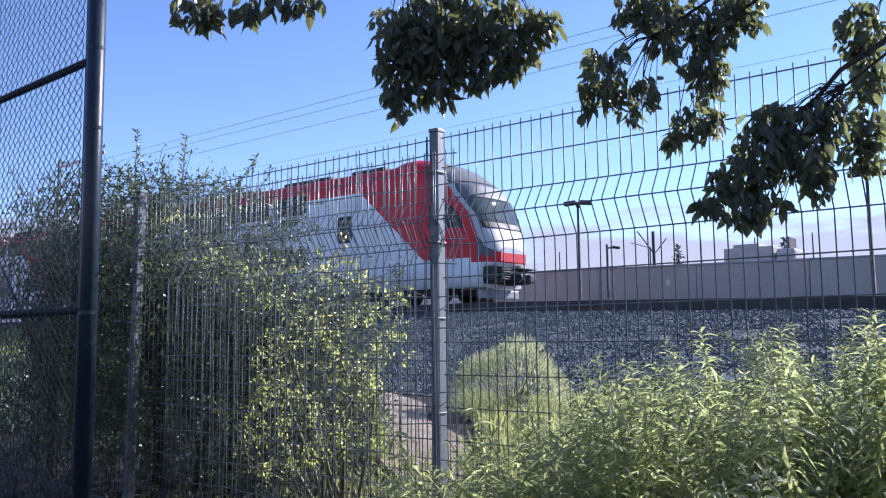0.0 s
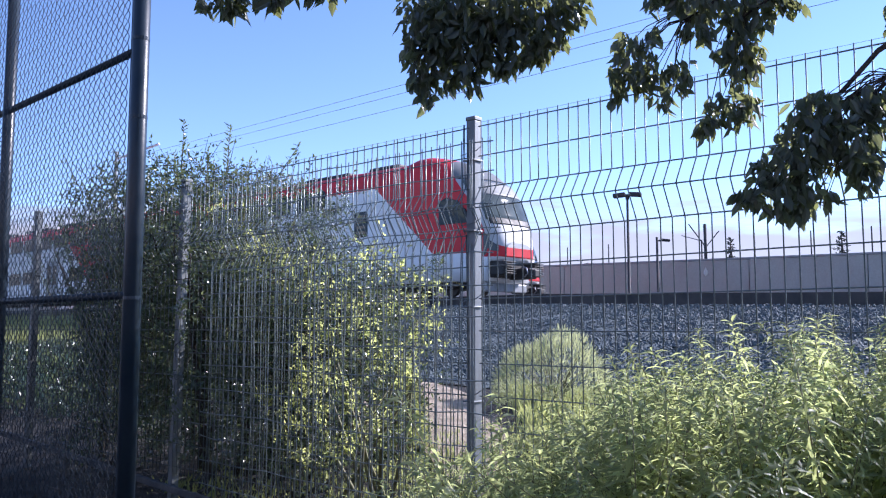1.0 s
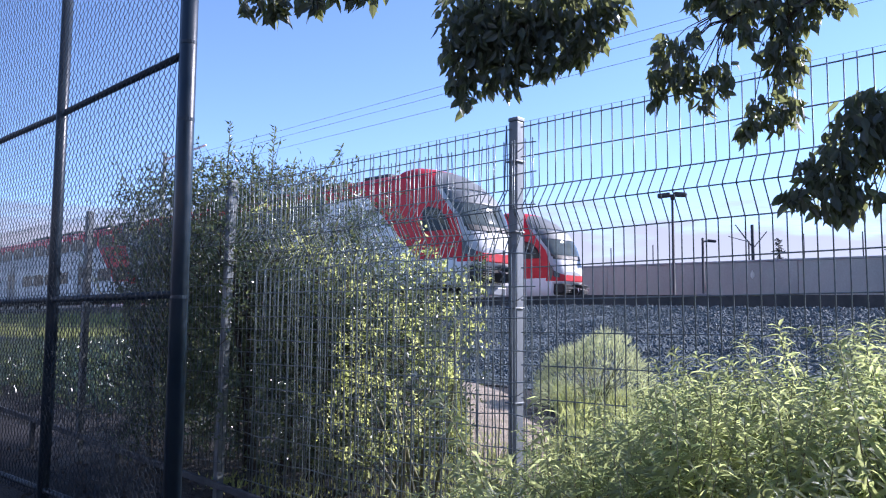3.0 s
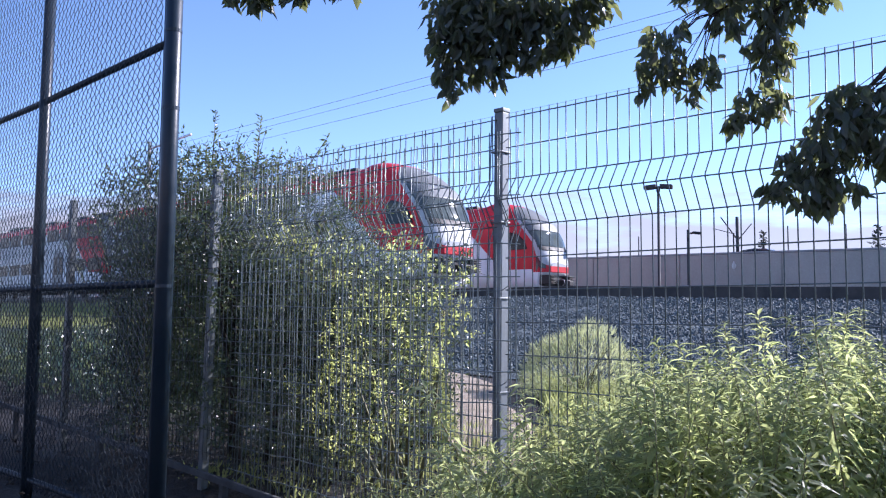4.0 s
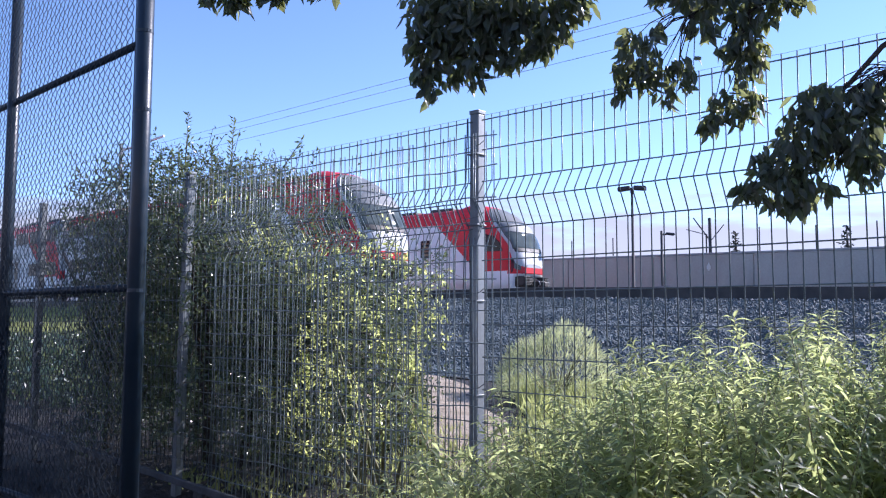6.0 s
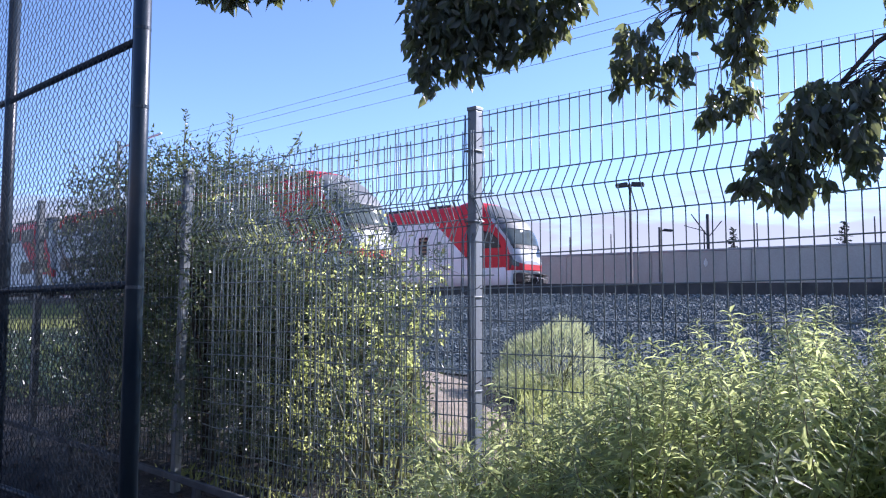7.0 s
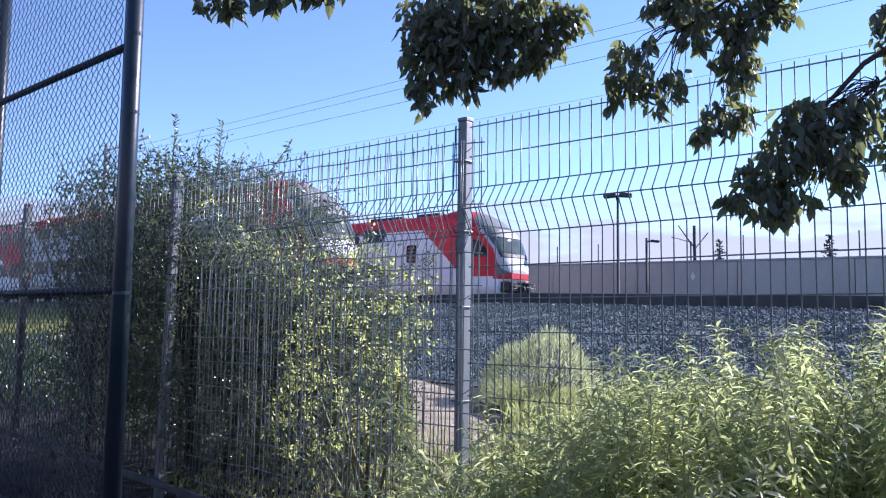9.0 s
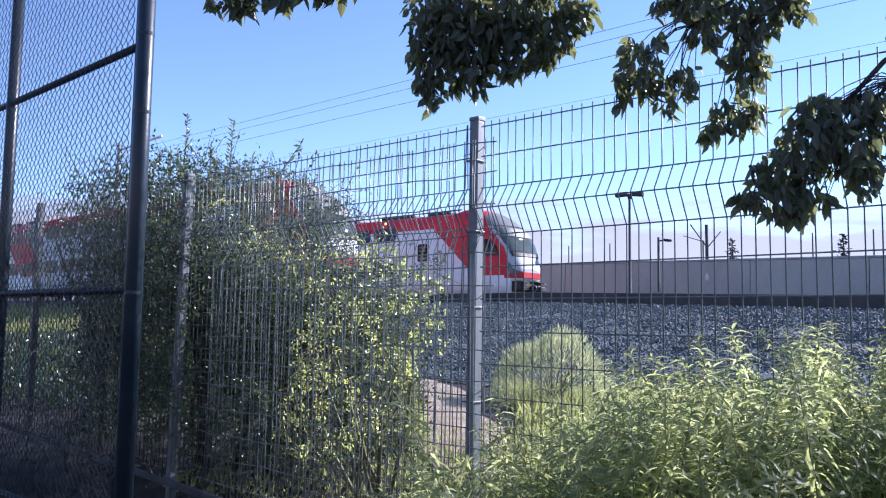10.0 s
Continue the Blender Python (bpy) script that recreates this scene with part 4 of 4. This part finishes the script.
def front_bush():
    """Willow-leaved bush in front of the mesh fence."""
    rng = random.Random(23)
    t = thing("willow_leaved_bush", "bright green bush of upright stems with narrow leaves", "bush", pose(-1.3, 2.2, 0))
    kinds = [sprig(100 + k, 0.75 + 0.06 * (k % 4), 1.0) for k in range(10)]
    # crest: how far below eye height the tips stay, per metre of distance, from the post side outwards
    crest = ((-0.12, 0.172), (0.1, 0.165), (0.14, 0.145), (0.2, 0.08), (0.275, 0.038), (0.34, 0.012), (0.48, -0.005), (0.6, -0.025), (0.9, -0.04))
    spots = []
    for k in range(2200):
        if len(spots) >= 900:
            break
        deep, slope = 1.5 + 1.4 * rng.random() ** 0.9, rng.uniform(0.0, 0.85)
        low = crest[-1][1]
        for (a, va), (b, vb) in zip(crest, crest[1:]):
            if a <= slope <= b:
                low = va + (vb - va) * (slope - a) / (b - a)
        p = RIGHT * deep * slope + DEEP * (deep - 0.11)
        if p.y > 2.78:
            continue
        zt = 1.2 - deep * (low + 0.22 * rng.random() ** 1.5) + rng.gauss(0, 0.02)
        spots.append((p.x, p.y, zt))
    for x, y, zt in ((-0.66, 2.2, 1.22), (-1.14, 2.2, 1.17), (-0.85, 2.3, 1.16), (-0.5, 2.3, 1.22), (-1.5, 2.3, 1.08), (-0.98, 2.1, 1.12), (-1.15, 1.45, 1.15), (-1.17, 1.5, 1.06), (-1.07, 1.5, 1.02)):
        spots.append((x, y, zt))
    for i, (x, y, zt) in enumerate(spots):
        st, lv = kinds[i % 10]
        h = 0.75 + 0.06 * ((i % 10) % 4)
        lean = 8 if x * 0.71 + y * 0.7 < 0.6 else 24
        s = put("sprig", st, t, pose(x + 1.3, y - 2.2, zt - h, rng.gauss(0, lean), rng.gauss(0, lean), rng.uniform(0, 360)))
        put("leaves", lv, s)
    # woody lower stems carry the sprigs down to the soil
    w = Pile()
    for x, y, zt in spots:
        w.add(tube([(x + 1.3, y - 2.2, zt - 0.7), (x + 1.3 + rng.gauss(0, 0.1), y - 2.2 + rng.gauss(0, 0.1), -0.02)], [0.004, 0.006], 4, False))
    put("lower_stems", w.mesh("lower_stems", "stem"), t)


def pale_clump(name, label, at, size, tall, mat, seed):
    rng = random.Random(seed)
    t = thing(name, label, "weed", pose(*at, 0, 0, 0))
    p = Pile()
    for k in range(5200):
        d = Vector((rng.gauss(0, 1), rng.gauss(0, 1), abs(rng.gauss(0, 1)))).normalized()
        r = rng.uniform(0.6, 1.0) ** 0.5
        b = Vector((d.x * 0.78 * r * size, d.y * 0.6 * r * size, d.z * 0.82 * r * tall * (1 + 0.12 * math.sin(d.x * 5))))
        p.add(leaf_piece(b, d + rvec(rng, 0.35) + Vector((0, 0, 0.5)), rvec(rng), rng.uniform(0.04, 0.11), rng.uniform(0.007, 0.014), fine=False))
    put("foliage", p.mesh("foliage", mat), t)
    s = Pile()
    for k in range(60):
        a = rng.uniform(0, 6.3)
        s.add(tube([(0, 0, -0.05), (math.cos(a) * 0.4 * size, math.sin(a) * 0.35 * size, rng.uniform(0.3, 0.75) * tall)], [0.006, 0.002], 3, False))
    tagged(put("stem_mass", s.mesh("stem_mass", "stem"), t), kind="stuff")


def grass():
    rng = random.Random(41)
    p = Pile()
    for k in range(15000):
        if k < 8000:
            x, y = rng.uniform(-60, -16), rng.uniform(11.5, 17)
            ln = rng.uniform(0.25, 0.65)
        elif k < 13500:
            y = rng.uniform(4.2, 9.6)
            x = rng.uniform(-y * 0.78 + 0.3, 0.5)
            ln = rng.uniform(0.08, 0.26)
        else:
            x, y = rng.uniform(-5.5, -2.2), rng.uniform(3.0, 6)
            ln = rng.uniform(0.04, 0.14)
        z = max(height(x, y), bank_z(y) if y > 9.6 else 0)
        for j in range(4):
            b = Vector((x + rng.gauss(0, 0.05), y + rng.gauss(0, 0.05), z - 0.02))
            p.add(leaf_piece(b, Vector((rng.gauss(0, 0.3), rng.gauss(0, 0.3), 1)), rvec(rng), ln * rng.uniform(0.6, 1.1), 0.02 + 0.015 * ln, 0.25, fine=False))
    ob = put("grass", p.mesh("grass", "grass"))
    tagged(ob, "sunlit yellow-green rough grass between fence and bank", "grass", kind="stuff")
    v = []
    n = 28
    for k in range(n):
        a = 2 * math.pi * k / n
        r = 1 + 0.2 * math.sin(3 * a) + 0.1 * math.sin(7 * a)
        x, y = -6.0 - 2.3 * r * math.cos(a) + 0.5 * r * math.sin(a), 6.4 + 2.3 * r * math.cos(a) + 0.5 * r * math.sin(a)
        v.append((x, y, height(x, y) + 0.06))
    v.append((-6.0, 6.4, height(0, 6.4) + 0.09))
    g = put("gravel_patch", raw("gravel_patch", v, [(k, (k + 1) % n, n) for k in range(n)], "gravel", True))
    tagged(g, "pale dry gravel and dust behind the fence", "gravel", kind="structure")


def undergrowth():
    """Dark low growth on the open ground beyond the shrub."""
    rng = random.Random(91)
    p = Pile()
    for k in range(5200):
        y = 4.0 + 7.6 * rng.random()
        x = rng.uniform(-26, -7.6 - 0.55 * (y - 4.0))
        h = rng.uniform(0.15, 0.55)
        for j in range(6):
            b = Vector((x + rng.gauss(0, 0.12), y + rng.gauss(0, 0.12), height(x, y) + h * rng.random()))
            p.add(leaf_piece(b, rvec(rng) + Vector((0, 0, 0.6)), rvec(rng), rng.uniform(0.08, 0.2), rng.uniform(0.03, 0.07), fine=False))
    ob = put("undergrowth", p.mesh("undergrowth", "shrub_leaf"))
    tagged(ob, "dark green low undergrowth on the ground before the bank", "undergrowth", kind="stuff")


def post_weeds():
    """Low dry weeds and grass in tufts round the foot of the near fence post."""
    rng = random.Random(83)
    for x, y, h in ((-2.75, 2.6, 0.34), (-2.95, 3.3, 0.4), (-3.25, 3.5, 0.36), (-2.6, 3.1, 0.3), (-3.5, 3.9, 0.42), (-2.35, 2.55, 0.36), (-3.05, 2.55, 0.26), (-2.15, 3.3, 0.45), (-1.9, 3.6, 0.5)):
        t = thing("dry_weed", "low tuft of dry yellow-green weeds by the fence foot", "weed", pose(x, y, height(x, y) + 0.02), group="weeds by the fence")
        p = Pile()
        for k in range(170):
            d = Vector((rng.gauss(0, 0.5), rng.gauss(0, 0.5), 1)).normalized()
            b = d * h * rng.random() * 0.8 + Vector((rng.gauss(0, 0.07), rng.gauss(0, 0.07), 0))
            p.add(leaf_piece(b, d + rvec(rng, 0.5), rvec(rng), rng.uniform(0.04, 0.09), rng.uniform(0.006, 0.012), 0.3))
        tagged(put("foliage", p.mesh("foliage", "grass"), t), kind="stuff")
        s = Pile()
        for k in range(14):
            d = Vector((rng.gauss(0, 0.4), rng.gauss(0, 0.4), 1)).normalized()
            s.add(tube([(0, 0, -0.03), d * h * 0.9], [0.003, 0.0015], 3, False))
        tagged(put("stalk_mass", s.mesh("stalk_mass", "stem"), t), kind="stuff")


def litter():
    """Fallen leaves on the dark soil at the foot of the fences."""
    rng = random.Random(51)
    p = Pile()
    for k in range(700):
        x, y = rng.uniform(-9, -1.5), rng.uniform(0.8, 2.8)
        p.add(leaf_piece(Vector((x, y, 0.035 + rng.random() * 0.03)), Vector((rng.gauss(0, 1), rng.gauss(0, 1), 0.2)), Vector((rng.gauss(0, 1), rng.gauss(0, 1), 0.3)), rng.uniform(0.03, 0.07), rng.uniform(0.02, 0.035), fine=False))
    ob = put("fallen_leaves", p.mesh("fallen_leaves", "bark"))
    tagged(ob, "dry fallen leaves scattered on the dark soil", "leaves", kind="stuff")


# each spray: how deep it hangs, its leaves, and its tufts (across, up, half width, half height)
SPRAYS = {
    "a": (1.39, 190, ((-0.428, 1.824, 0.052, 0.031), (-0.392, 1.816, 0.029, 0.029), (-0.334, 1.826, 0.033, 0.025), (-0.227, 1.846, 0.039, 0.023), (-0.280, 1.847, 0.031, 0.017))),
    "b": (1.69, 1920, ((0.116, 1.937, 0.211, 0.072), (0.039, 1.876, 0.134, 0.072), (0.181, 1.866, 0.118, 0.057), (-0.024, 1.835, 0.062, 0.068), (0.059, 1.791, 0.047, 0.042), (0.142, 1.806, 0.056, 0.030), (0.298, 1.928, 0.045, 0.045), (0.219, 1.820, 0.030, 0.022), (0.271, 1.868, 0.022, 0.031))),
    "h": (1.69, 120, ((-0.037, 1.770, 0.035, 0.030), (-0.030, 1.724, 0.020, 0.035), (0.072, 1.748, 0.020, 0.022), (-0.062, 1.743, 0.012, 0.015), (0.014, 1.758, 0.025, 0.025))),
    "c": (1.64, 310, ((0.431, 1.802, 0.051, 0.051), (0.405, 1.753, 0.039, 0.041), (0.474, 1.741, 0.046, 0.034), (0.525, 1.753, 0.034, 0.046), (0.389, 1.714, 0.014, 0.024), (0.499, 1.698, 0.027, 0.017), (0.552, 1.788, 0.014, 0.014), (0.479, 1.852, 0.019, 0.019), (0.415, 1.843, 0.019, 0.012))),
    "d": (1.64, 580, ((0.619, 1.929, 0.151, 0.039), (0.579, 1.872, 0.041, 0.036), (0.774, 1.929, 0.054, 0.031), (0.734, 1.888, 0.014, 0.019), (0.478, 1.922, 0.024, 0.024), (0.682, 1.891, 0.046, 0.034), (0.543, 1.970, 0.084, 0.034), (0.762, 1.975, 0.072, 0.034))),
    "e": (1.64, 330, ((0.670, 1.833, 0.046, 0.036), (0.673, 1.778, 0.039, 0.051), (0.638, 1.681, 0.058, 0.041), (0.689, 1.692, 0.029, 0.034), (0.597, 1.645, 0.022, 0.027), (0.708, 1.818, 0.024, 0.024), (0.622, 1.806, 0.017, 0.014))),
    "f": (1.54, 1140, ((0.815, 1.668, 0.091, 0.041), (0.764, 1.607, 0.075, 0.057), (0.848, 1.596, 0.091, 0.063), (0.714, 1.546, 0.061, 0.048), (0.682, 1.486, 0.057, 0.043), (0.760, 1.481, 0.052, 0.036), (0.628, 1.480, 0.030, 0.023), (0.882, 1.536, 0.041, 0.048), (0.729, 1.449, 0.041, 0.018), (0.912, 1.675, 0.052, 0.052), (0.766, 1.679, 0.020, 0.011), (0.656, 1.545, 0.023, 0.016))),
    "g": (1.59, 520, ((1.035, 1.9, 0.05, 0.07), (1.05, 1.79, 0.045, 0.07), (1.04, 1.67, 0.045, 0.055), (1.03, 1.6, 0.04, 0.04))),
}


def overhead_tree():
    """Tree standing beside the camera; its drooping branches hang into the view."""
    rng = random.Random(61)
    base = Vector((1.3, 1.75, 0.0))
    t = thing("overhanging_tree", "tree with drooping dark green pointed leaves hanging overhead", "tree", pose(*base))
    trunk = [(0, 0, -0.1), (0.02, 0.02, 0.8), (-0.05, 0.03, 1.7), (-0.15, 0.05, 2.6), (-0.1, 0.1, 3.6), (0.0, 0.1, 4.6)]
    put("trunk", tube_mesh("trunk", trunk, [0.16, 0.13, 0.12, 0.1, 0.07, 0.03], "bark", 12), t)
    leaf_meshes = []
    for k in range(6):
        r = random.Random(70 + k)
        ln = 0.026 + 0.0025 * k
        v, f = leaf_piece(Vector(), Vector((0, 0, -1)), Vector((1, 0, 0)), ln, ln * r.uniform(0.4, 0.5), r.uniform(0.05, 0.3), r.uniform(0.15, 0.45))
        leaf_meshes.append(raw("leaf", v, f, "tree_leaf"))
    branches = {}
    for name, (deep, count, tufts) in SPRAYS.items():
        top = max(q[1] + q[3] for q in tufts)
        mid = sum(q[0] for q in tufts) / len(tufts)
        aside = {"c": 0.1, "e": 0.02, "f": 0.2, "g": 0.15}.get(name, 0.0)
        hub = RIGHT * (mid + aside) + DEEP * deep + Vector((0, 0, top + 0.03 if aside else max(top + 0.05, 2.14)))
        wood, rest = Pile(), Pile()
        start = Vector((1.15, 1.75, 2.3))
        bend = (start + hub) / 2 + Vector((0, 0, 0.25))
        path = [start * (1 - s) ** 2 + bend * 2 * s * (1 - s) + hub * s * s for s in [k / 8 for k in range(9)]]
        wood.add(tube([p - hub for p in path], [0.011 - 0.001 * k for k in range(9)], 7))
        wd = put("branch", Pile().mesh("branch", "bark"), t, pose(*(hub - base)))
        area = sum(q[2] * q[3] for q in tufts)
        made = 0
        for across, up, rw, rh in tufts:
            c = RIGHT * across + DEEP * deep + Vector((0, 0, up)) - hub
            rd = max(0.02, min(rw, rh) * 1.1)
            # twigs run from the spray's hub through the tuft
            for k in range(3 if rw > 0.03 else 1):
                e = c + RIGHT * rw * rng.uniform(-0.7, 0.7) + DEEP * rd * rng.uniform(-0.6, 0.6) + Vector((0, 0, rh * rng.uniform(-0.9, 0.2)))
                m = c * 0.55 + Vector((0, 0, 0.02 + 0.3 * rh)) + rvec(rng, 0.008)
                wood.add(tube([Vector((0, 0, 0)), m * 0.5 + Vector((0, 0, 0.015)), m, e], [0.0016, 0.0014, 0.0012, 0.0008], 4, False))
            for k in range(max(4, int(count * rw * rh / area))):
                u, v, w = 1, 1, 1
                while u * u + v * v + w * w > 1:
                    u, v, w = (rng.uniform(-1, 1) for _ in range(3))
                p = c + RIGHT * rw * u + DEEP * rd * w + Vector((0, 0, rh * v + 0.012))
                ang = Euler((rng.gauss(0, 0.5), rng.gauss(0, 0.5), rng.uniform(0, 6.28)))
                kind = rng.randrange(6)
                if made % 28 == 0:
                    put("leaf", leaf_meshes[kind], wd, Matrix.Translation(p) @ ang.to_matrix().to_4x4())
                else:
                    ln = 0.026 + 0.0028 * kind
                    mt = ang.to_matrix()
                    rest.add(leaf_piece(p, mt @ Vector((0, 0, -1)), mt @ Vector((1, 0, 0)), ln, ln * rng.uniform(0.4, 0.52), rng.uniform(0.05, 0.3), rng.uniform(0.15, 0.45)))
                made += 1
        wd.data = wood.mesh("branch", "bark", True)
        tagged(put("foliage", rest.mesh("foliage", "tree_leaf"), wd), kind="stuff")
        branches[name] = (wd, hub - base)
    # unseen crown and limbs above the sprays, added to block skylight from behind
    crown = Pile()
    mid = Vector((-0.7, -1.9, 4.1))
    for k in range(9):
        a = 0.7 * k
        e = mid + Vector((2.6 * math.cos(a), 2.3 * math.sin(a), 0.3 * math.sin(3 * a)))
        m = (e + mid) / 2 + Vector((0.5, 0.3, 0.3))
        put("limb", tube_mesh("limb", [Vector((-0.1, 0.1, 3.4)), m, e], [0.05, 0.03, 0.008], "bark", 7), t)
    for k in range(5200):
        u = rvec(rng).normalized() * rng.random() ** 0.4
        p = mid + Vector((u.x * 3.0, u.y * 2.7, u.z * 0.75))
        crown.add(leaf_piece(p, Vector((rng.gauss(0, 0.6), rng.gauss(0, 0.6), -1)), rvec(rng), rng.uniform(0.09, 0.16), rng.uniform(0.06, 0.1), fine=False))
    tagged(put("crown", crown.mesh("crown", "tree_leaf"), t), kind="stuff")
    # bare limb reaching down to the lowest spray
    limb = tube_mesh("limb", [Vector(p) - base for p in ((1.15, 1.78, 2.3), (0.4, 1.83, 2.18), (-0.1, 1.82, 1.98), (-0.41, 1.771, 1.805), (-0.465, 1.719, 1.723), (-0.52, 1.67, 1.65))], [0.022, 0.014, 0.009, 0.006, 0.005, 0.003], "bark", 7)
    put("limb", limb, t)
    return branches


def clouds():
    R, v, f = 1400, [], []
    for k in range(61):
        a = radians(-120 + 4 * k)
        for z in (-20, 90, 200, 340):
            v.append((R * math.sin(a), R * math.cos(a), z))
    f = [(i * 4 + j, i * 4 + j + 1, (i + 1) * 4 + j + 1, (i + 1) * 4 + j) for i in range(60) for j in range(3)]
    ob = put("backdrop", raw("backdrop", v, f, "cloud", True))
    ob.visible_shadow = False
    tagged(ob, "low bank of thin white cloud along the horizon", "clouds", kind="structure")


# ---- build ----
ground()
ballast()
road()
behind_camera()
clouds()
track(22.0, -150, 60)
track(33.8, -150, 60)
near_train = train("passenger_train", "red and white double-deck train rolling slowly away along the near track", 4, pose(-14.32, 22.0, 2.19))
far_train = train("passenger_train", "red and white double-deck train standing on the far track", 2, pose(-23.75, 33.8, 2.19))
wires()
mast(-51.6, 26.0, 1.9, 10.9, 6.4, "galvanised catenary mast with a cantilever arm")
for mx, mh, big in ((-38.2, 3.75, 0), (-34.2, 3.75, 0), (-25.85, 4.75, 1), (-22.1, 3.8, 0), (-18.15, 3.65, 0), (-14.25, 3.65, 0)):
    far_mast(mx, 60.0, mh, big)
lamp(-21.6, 40.0, 1.7, 8.4, True)
lamp(-7.1, 40.0, 1.5, 8.15, True)
lamp(-21.4, 43.0, 1.7, 6.35, False)
conifer(-24.1, 60.5, 4.2, 3.65, 3)
conifer(-16.3, 60.5, 4.2, 3.55, 4)
car_a = car("dark car driving on the road behind the wall")
car_b = car("dark car driving on the road behind the wall")
car_c = car("dark car driving on the road behind the wall")
box_truck = truck()
mesh_fence()
chain_link()
shrub_behind_fence()
lit_shrub_side()
front_bush()
pale_clump("rounded_weed", "rounded pale yellow-green weed clump at the foot of the bank", (-5.4, 8.0, 0.3), 1.0, 1.0, "clump_leaf", 31)
pale_clump("bright_weed", "tall sunlit yellow-green weed behind the wire fence", (-4.6, 4.6, 0.2), 0.3, 0.8, "grass", 32)
grass()
undergrowth()
post_weeds()
litter()
branches = overhead_tree()
wall()

# how far each spray swings across the view and how far it drops, in metres
SWAY_A = ((0, -0.009, 0.004), (0.5, 0.006, -0.005), (1, -0.003, -0.000), (1.5, -0.002, 0.004), (2, -0.003, 0.002), (3.5, -0.009, 0.003), (4, -0.008, 0.000), (4.5, 0.002, -0.005), (5, 0.002, -0.007), (5.5, 0.000, 0.000), (7, -0.001, 0.001), (7.5, 0.003, 0.001), (8, -0.006, 0.011), (8.5, 0.000, 0.005), (9, 0.001, 0.002), (9.5, 0.005, 0.002), (10, 0.003, 0.005))
SWAY_B = ((0, -0.007, 0.004), (0.5, 0.009, -0.003), (1, -0.001, 0.002), (1.5, -0.013, 0.009), (2, -0.001, 0.000), (3.5, -0.013, -0.000), (4, -0.005, -0.002), (4.5, 0.007, -0.004), (5, 0.006, -0.008), (5.5, -0.000, -0.000), (7, 0.003, 0.005), (7.5, 0.001, 0.006), (8, -0.005, 0.013), (8.5, -0.011, 0.005), (9, 0.011, -0.004), (9.5, 0.004, 0.004), (10, 0.001, 0.005))
SWAY_C = ((0, -0.011, 0.008), (0.5, 0.002, -0.000), (1, -0.002, 0.004), (1.5, -0.011, 0.007), (2, -0.005, 0.003), (3.5, -0.015, 0.001), (4, -0.000, -0.000), (4.5, 0.011, 0.001), (5, 0.008, -0.003), (5.5, -0.000, 0.000), (7, 0.003, 0.003), (7.5, 0.005, 0.009), (8, -0.002, 0.013), (8.5, -0.012, 0.003), (9, 0.011, 0.004), (9.5, 0.008, 0.006), (10, -0.001, 0.008))
SWAY_E = ((0, -0.010, 0.011), (0.5, 0.009, 0.002), (1, -0.002, 0.004), (1.5, -0.013, 0.007), (2, -0.003, 0.002), (3.5, -0.017, -0.001), (4, 0.002, -0.002), (4.5, 0.017, 0.004), (5, 0.015, -0.003), (5.5, 0.000, 0.000), (7, 0.003, 0.002), (7.5, 0.008, 0.013), (8, 0.001, 0.014), (8.5, -0.015, 0.003), (9, 0.016, 0.005), (9.5, 0.012, 0.010), (10, -0.000, 0.008))
SWAY_F = ((0, -0.022, 0.008), (0.5, 0.001, 0.002), (1, 0.005, -0.006), (1.5, -0.006, 0.001), (2, 0.004, -0.001), (3.5, 0.000, -0.003), (4, 0.006, -0.005), (4.5, 0.005, -0.000), (5, 0.007, -0.001), (5.5, -0.000, 0.000), (7, 0.006, 0.000), (7.5, -0.004, 0.007), (8, -0.005, 0.007), (8.5, -0.016, 0.007), (9, 0.003, 0.002), (9.5, -0.001, 0.005), (10, -0.003, 0.008))


def motions():
    # the near train brakes as it rolls off
    run = [(t, pose(-14.32 - 1.66 * t + 0.062 * t * t, 22.0, 2.19)) for t in [0.5 * k for k in range(21)]]
    walk(near_train, run)
    # road traffic at a steady pace
    for ob, t0, x0, v in ((car_a, 1.2, -26.5, 22.0), (car_b, 7.9, -20.8, 22.0), (car_c, 3.45, -28.6, 14.0), (box_truck, 0.1, -13.2, 19.5)):
        walk(ob, [(t, pose(x0 + v * (t - t0), 52.0, 4.265)) for t in (0.0, 5.0, 10.0)])
    # the hanging sprays swing in a light wind
    for name, sway in (("a", SWAY_A), ("b", SWAY_B), ("h", SWAY_B), ("c", SWAY_C), ("d", SWAY_C), ("e", SWAY_E), ("f", SWAY_F), ("g", SWAY_F)):
        ob, hub = branches[name]
        walk(ob, [(t, Matrix.Translation(hub + RIGHT * across + Vector((0, 0, up)))) for t, across, up in sway])


motions()
